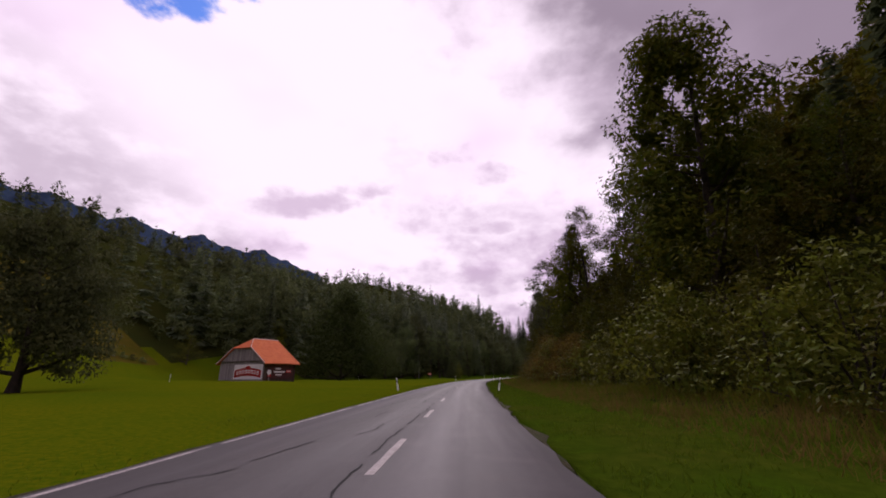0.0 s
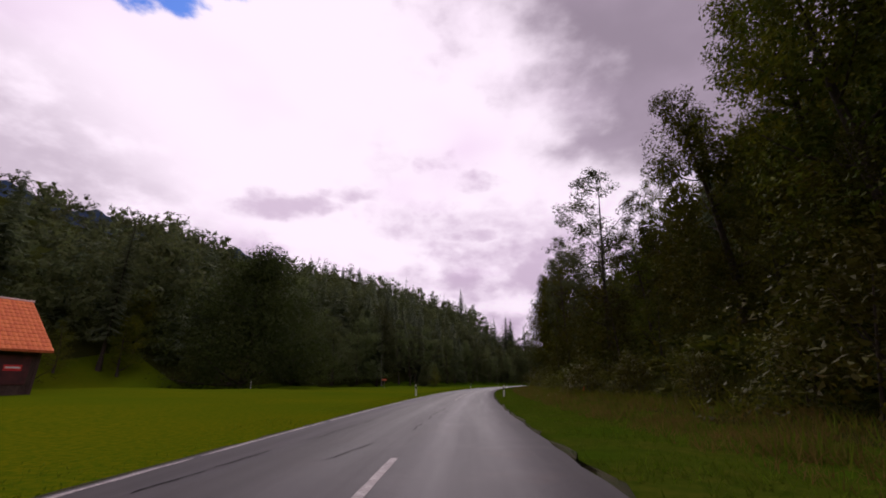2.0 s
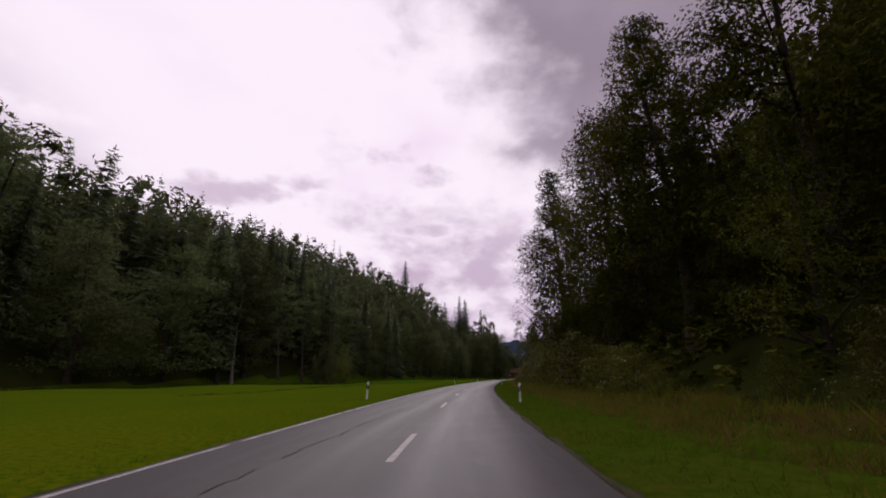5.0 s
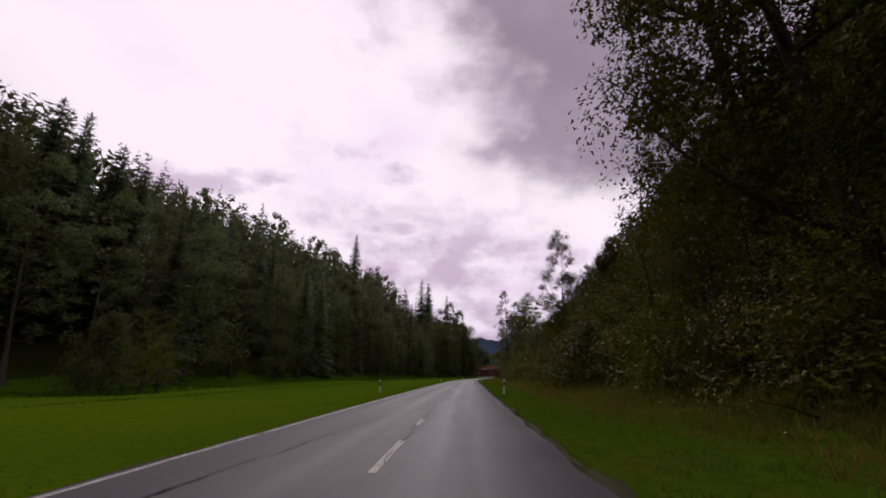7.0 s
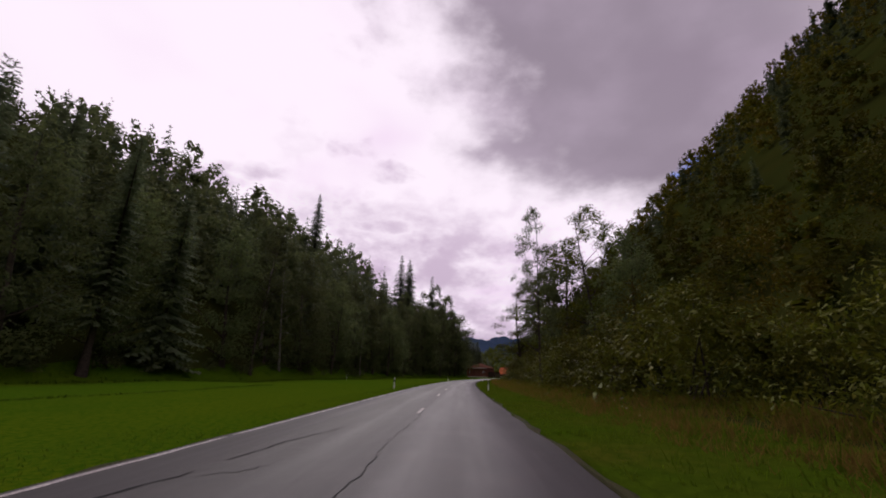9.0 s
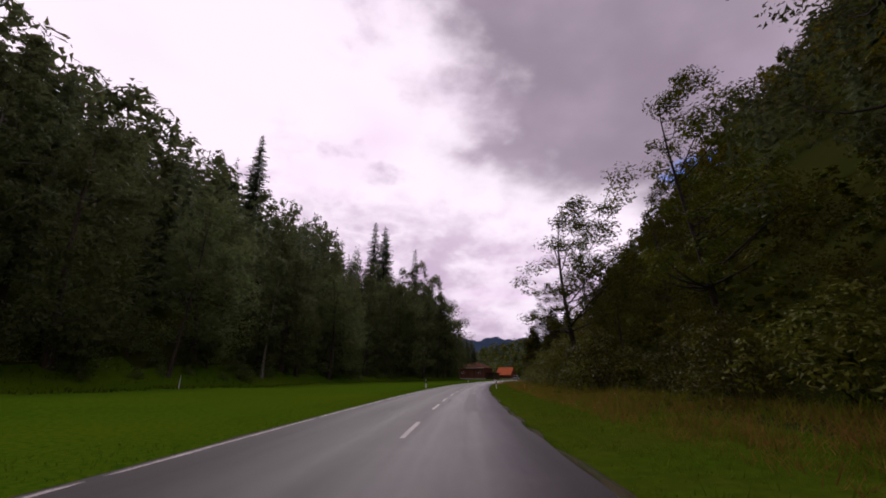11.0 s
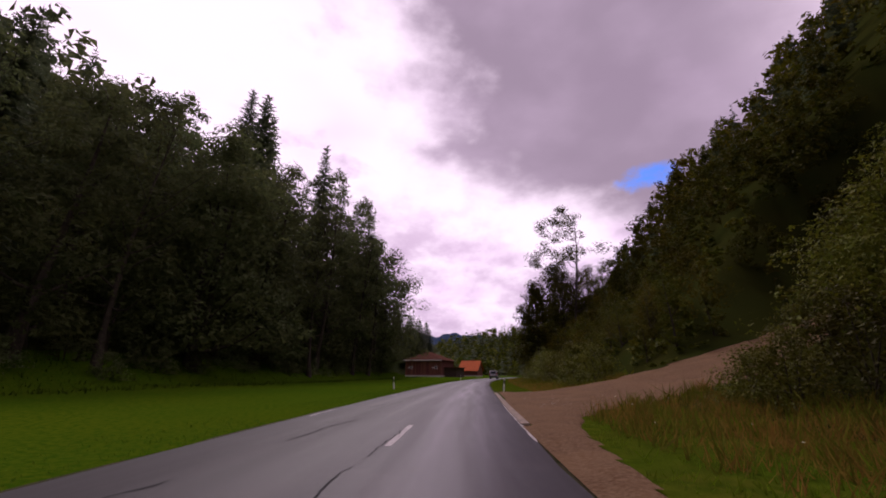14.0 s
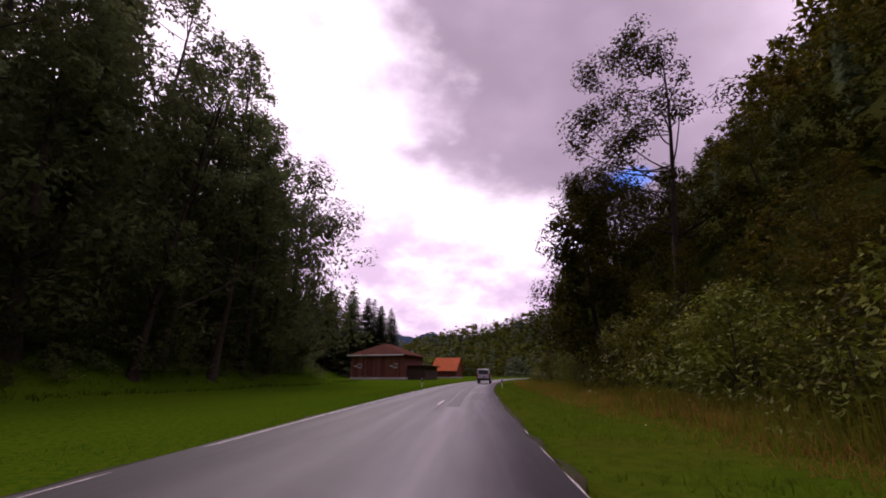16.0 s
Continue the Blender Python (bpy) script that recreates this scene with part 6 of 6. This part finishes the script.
def hipped_barn():
    """A broad barn with a hipped roof; its front looks back along the road."""
    W, L, E, RZ, oh = 13.2, 14.0, 5.5, 8.3, 0.8
    ob = thing("barn", "dark red-brown wooden barn with hipped roof and pale eave line", "barn", m=spot(478.5, -27.6, -3))
    part("plinth", box(-W / 2 - 0.05, -0.05, -1.0, W / 2 + 0.05, L + 0.05, 0.45), M["plaster"], ob)
    wall = part("wall", box(-W / 2, 0, 0.45, W / 2, L, E), M["red_wood"], ob)
    boards(wall, -W / 2, W / 2, 0.0, 0.45, E, 40, M["red_wood"], 0.04)
    bm = bmesh.new()
    eave = [bm.verts.new(p) for p in ((-W / 2 - oh, -oh, E - 0.1), (W / 2 + oh, -oh, E - 0.1), (W / 2 + oh, L + oh, E - 0.1), (-W / 2 - oh, L + oh, E - 0.1))]
    ridge = [bm.verts.new(p) for p in ((0, 4.0, RZ), (0, L - 4.0, RZ))]
    for f in ((eave[0], eave[1], ridge[0]), (eave[1], eave[2], ridge[1], ridge[0]), (eave[2], eave[3], ridge[1]), (eave[3], eave[0], ridge[0], ridge[1]), eave[::-1]):
        bm.faces.new(f)
    part("roof", bm, M["tile_dark"], ob)
    part("eave_board", box(-W / 2 - oh, -oh - 0.06, E - 0.32, W / 2 + oh * 0.3, -oh - 0.01, E + 0.0), M["white"], ob, "pale eave board")
    for x in (-W / 2 + 2.2, W / 2 - 2.0):
        window(ob, x, 3.0, 0.9, 0.8)
    part("annex", box(W / 2, 3.0, -0.5, W / 2 + 4.2, 13, 2.9), M["dark_wood"], ob, "dark lean-to")
    part("annex_roof", box(W / 2 - 0.1, 2.4, 2.9, W / 2 + 4.8, 13.5, 3.1), M["tile_dark"], ob)
    return ob


def window(parent, x, z, w, h, y=-0.05):
    """White frame, cross bars and dark panes."""
    win = part("window", box(x - w / 2, y - 0.03, z - h / 2, x + w / 2, y + 0.03, z + h / 2), M["glass"], parent, "small dark window")
    for a in (box(x - w / 2 - 0.08, y - 0.07, z - h / 2 - 0.08, x - w / 2, y, z + h / 2 + 0.08), box(x + w / 2, y - 0.07, z - h / 2 - 0.08, x + w / 2 + 0.08, y, z + h / 2 + 0.08),
              box(x - w / 2, y - 0.07, z - h / 2 - 0.12, x + w / 2, y, z - h / 2), box(x - w / 2, y - 0.07, z + h / 2, x + w / 2, y, z + h / 2 + 0.08), box(x - 0.04, y - 0.06, z - h / 2, x + 0.04, y - 0.031, z + h / 2)):
        part("window_frame", a, M["white"], win)
    part("shutter", box(x - w / 2 - 0.9, y - 0.06, z - 0.18, x - w / 2 - 0.1, y - 0.01, z + 0.02), M["white"], win, "pale bar beside the window")


barn = hipped_barn()
house = gabled_house("red_roofed_house", "wooden farm building with bright orange tiled roof beside the road", "house", 534.5, -22.3, 86, 7.0, 8.7, 3.3, 7.2, "red_wood", "tile", 0.7)


# ---------------------------------------------------------------- signs, stakes, the van
def sign_board():
    ob = thing("warning_board", "small orange-red board on a thin stake in the meadow", "sign", m=pose(-4.4, 134.4, float(ground_z(130.8, -20.6)) + 0.25, 0, 0, -12))
    part("board", box(-0.48, -0.03, 1.20, 0.48, 0.03, 1.52, 0.012), M["orange"], ob)
    for x in (-0.28, 0.08):
        part("writing_bar", box(x - 0.08, -0.045, 1.33, x + 0.22, -0.031, 1.40), M["white"], ob)
    part("stake", box(-0.03, 0.03, -0.7, 0.03, 0.09, 1.4), M["wood"], ob)


sign_board()


def stake(s, o, h, mat, label, name="marker_stake", lean=0.0, thick=0.03):
    ob = thing(name, label, "stake", "marker stakes", spot(s, o) @ Euler((0, radians(lean), 0)).to_matrix().to_4x4())
    v, f = tube([(0, 0, -0.3), (0, 0, h * 0.5), (0, 0, h)], [thick, thick * 0.93, thick * 0.75], 8)
    mesh_part("rod", fast_mesh("rod", v, f, M[mat], True), ob)
    if mat != "dark_wood":
        v, f = tube([(0, 0, h), (0, 0, h + 0.02), (0, 0, h + 0.035)], [thick, thick, thick * 0.4], 8)
        mesh_part("cap", fast_mesh("cap", v, f, M["white"], True), ob)


stake(56.5, -43, 1.1, "plastic", "thin white marker stake in the meadow", lean=3)
stake(112, -36, 1.2, "plastic", "thin white marker stake in the meadow", lean=-5)
stake(302, -23.5, 1.0, "plastic", "thin white marker stake in the meadow")
stake(315.3, 5.3, 0.55, "orange", "short orange marker stake in the dry grass")
stake(87.2, 9.1, 0.62, "orange", "short orange marker stake in the dry grass", lean=4)
stake(311, 2.75, 1.0, "dark_wood", "thin dark stick standing in the verge grass", lean=-3, thick=0.012)


def build_van():
    s, o = 449, -0.1
    x, y = at(s, o)
    van = thing("van", "pale silver-grey van driving away on the road", "van", m=pose(float(x), float(y), road_z(o), 0, 0, heading(s)))
    bm = bmesh.new()
    prof = [(-2.35, 0.42), (-2.42, 0.75), (-2.38, 1.15), (-2.22, 1.90), (-2.05, 2.02), (1.0, 2.02), (1.35, 1.9), (1.75, 1.30), (2.45, 1.05), (2.55, 0.75), (2.5, 0.42)]
    rings = []
    for x, k in ((-0.92, 0.93), (-0.95, 1.0), (0.95, 1.0), (0.92, 0.93)):
        rings.append([bm.verts.new((x * (1.0 if z < 1.2 else 0.9), y, 0.42 + (z - 0.42) * (k if z > 1 else 1))) for y, z in prof])
    n = len(prof)
    for a, b in zip(rings, rings[1:]):
        for i in range(n):
            bm.faces.new((a[i], b[i], b[(i + 1) % n], a[(i + 1) % n]))
    bm.faces.new(rings[0]), bm.faces.new(rings[-1][::-1])
    bmesh.ops.recalc_face_normals(bm, faces=bm.faces)
    bmesh.ops.bevel(bm, geom=[e for e in bm.edges if e.calc_face_angle(0) > 0.5], offset=0.05, segments=2, affect="EDGES")
    part("body", bm, M["van"], van)

    def slab(name, pts, mat, t, label=""):
        b = bmesh.new()
        f = b.faces.new([b.verts.new(p) for p in pts])
        bmesh.ops.solidify(b, geom=[f], thickness=t)
        return part(name, b, M[mat], van, label)
    slab("rear_window", [(-0.74, -2.39, 1.25), (0.74, -2.39, 1.25), (0.68, -2.25, 1.85), (-0.68, -2.25, 1.85)], "glass", -0.02, "dark rear window")
    for sx in (-1, 1):
        slab("side_window", [(sx * 0.93, -1.9, 1.28), (sx * 0.93, 1.2, 1.28), (sx * 0.88, 1.0, 1.82), (sx * 0.88, -1.8, 1.82)], "glass", 0.015 * sx)
        part("tail_lamp", box(sx * 0.86 - 0.09, -2.45, 0.8, sx * 0.86 + 0.07, -2.34, 1.35, 0.02), M["lamp_red"], van, "red tail lamp")
        for y in (-1.45, 1.55):
            w = bmesh.new()
            bmesh.ops.create_cone(w, cap_ends=True, segments=24, radius1=0.33, radius2=0.33, depth=0.22, matrix=Matrix.Translation((sx * 0.83, y, 0.33)) @ Euler((0, math.pi / 2, 0)).to_matrix().to_4x4())
            bmesh.ops.bevel(w, geom=[e for e in w.edges if e.calc_face_angle(0) > 1.0], offset=0.04, segments=2, affect="EDGES")
            wheel = part("wheel", w, M["rubber"], van)
            rim = bmesh.new()
            bmesh.ops.create_cone(rim, cap_ends=True, segments=20, radius1=0.2, radius2=0.17, depth=0.03, matrix=Matrix.Translation((sx * 0.95, y, 0.33)) @ Euler((0, sx * math.pi / 2, 0)).to_matrix().to_4x4())
            part("rim", rim, M["steel"], wheel)
    part("bumper", box(-0.93, -2.52, 0.45, 0.93, -2.36, 0.72, 0.04), M["black"], van, "dark rear bumper")
    plate = part("plate", box(-0.26, -2.455, 0.86, 0.26, -2.43, 0.98), M["white"], van)
    part("writing_bar", box(-0.2, -2.462, 0.89, 0.2, -2.456, 0.95), M["black"], plate)


build_van()
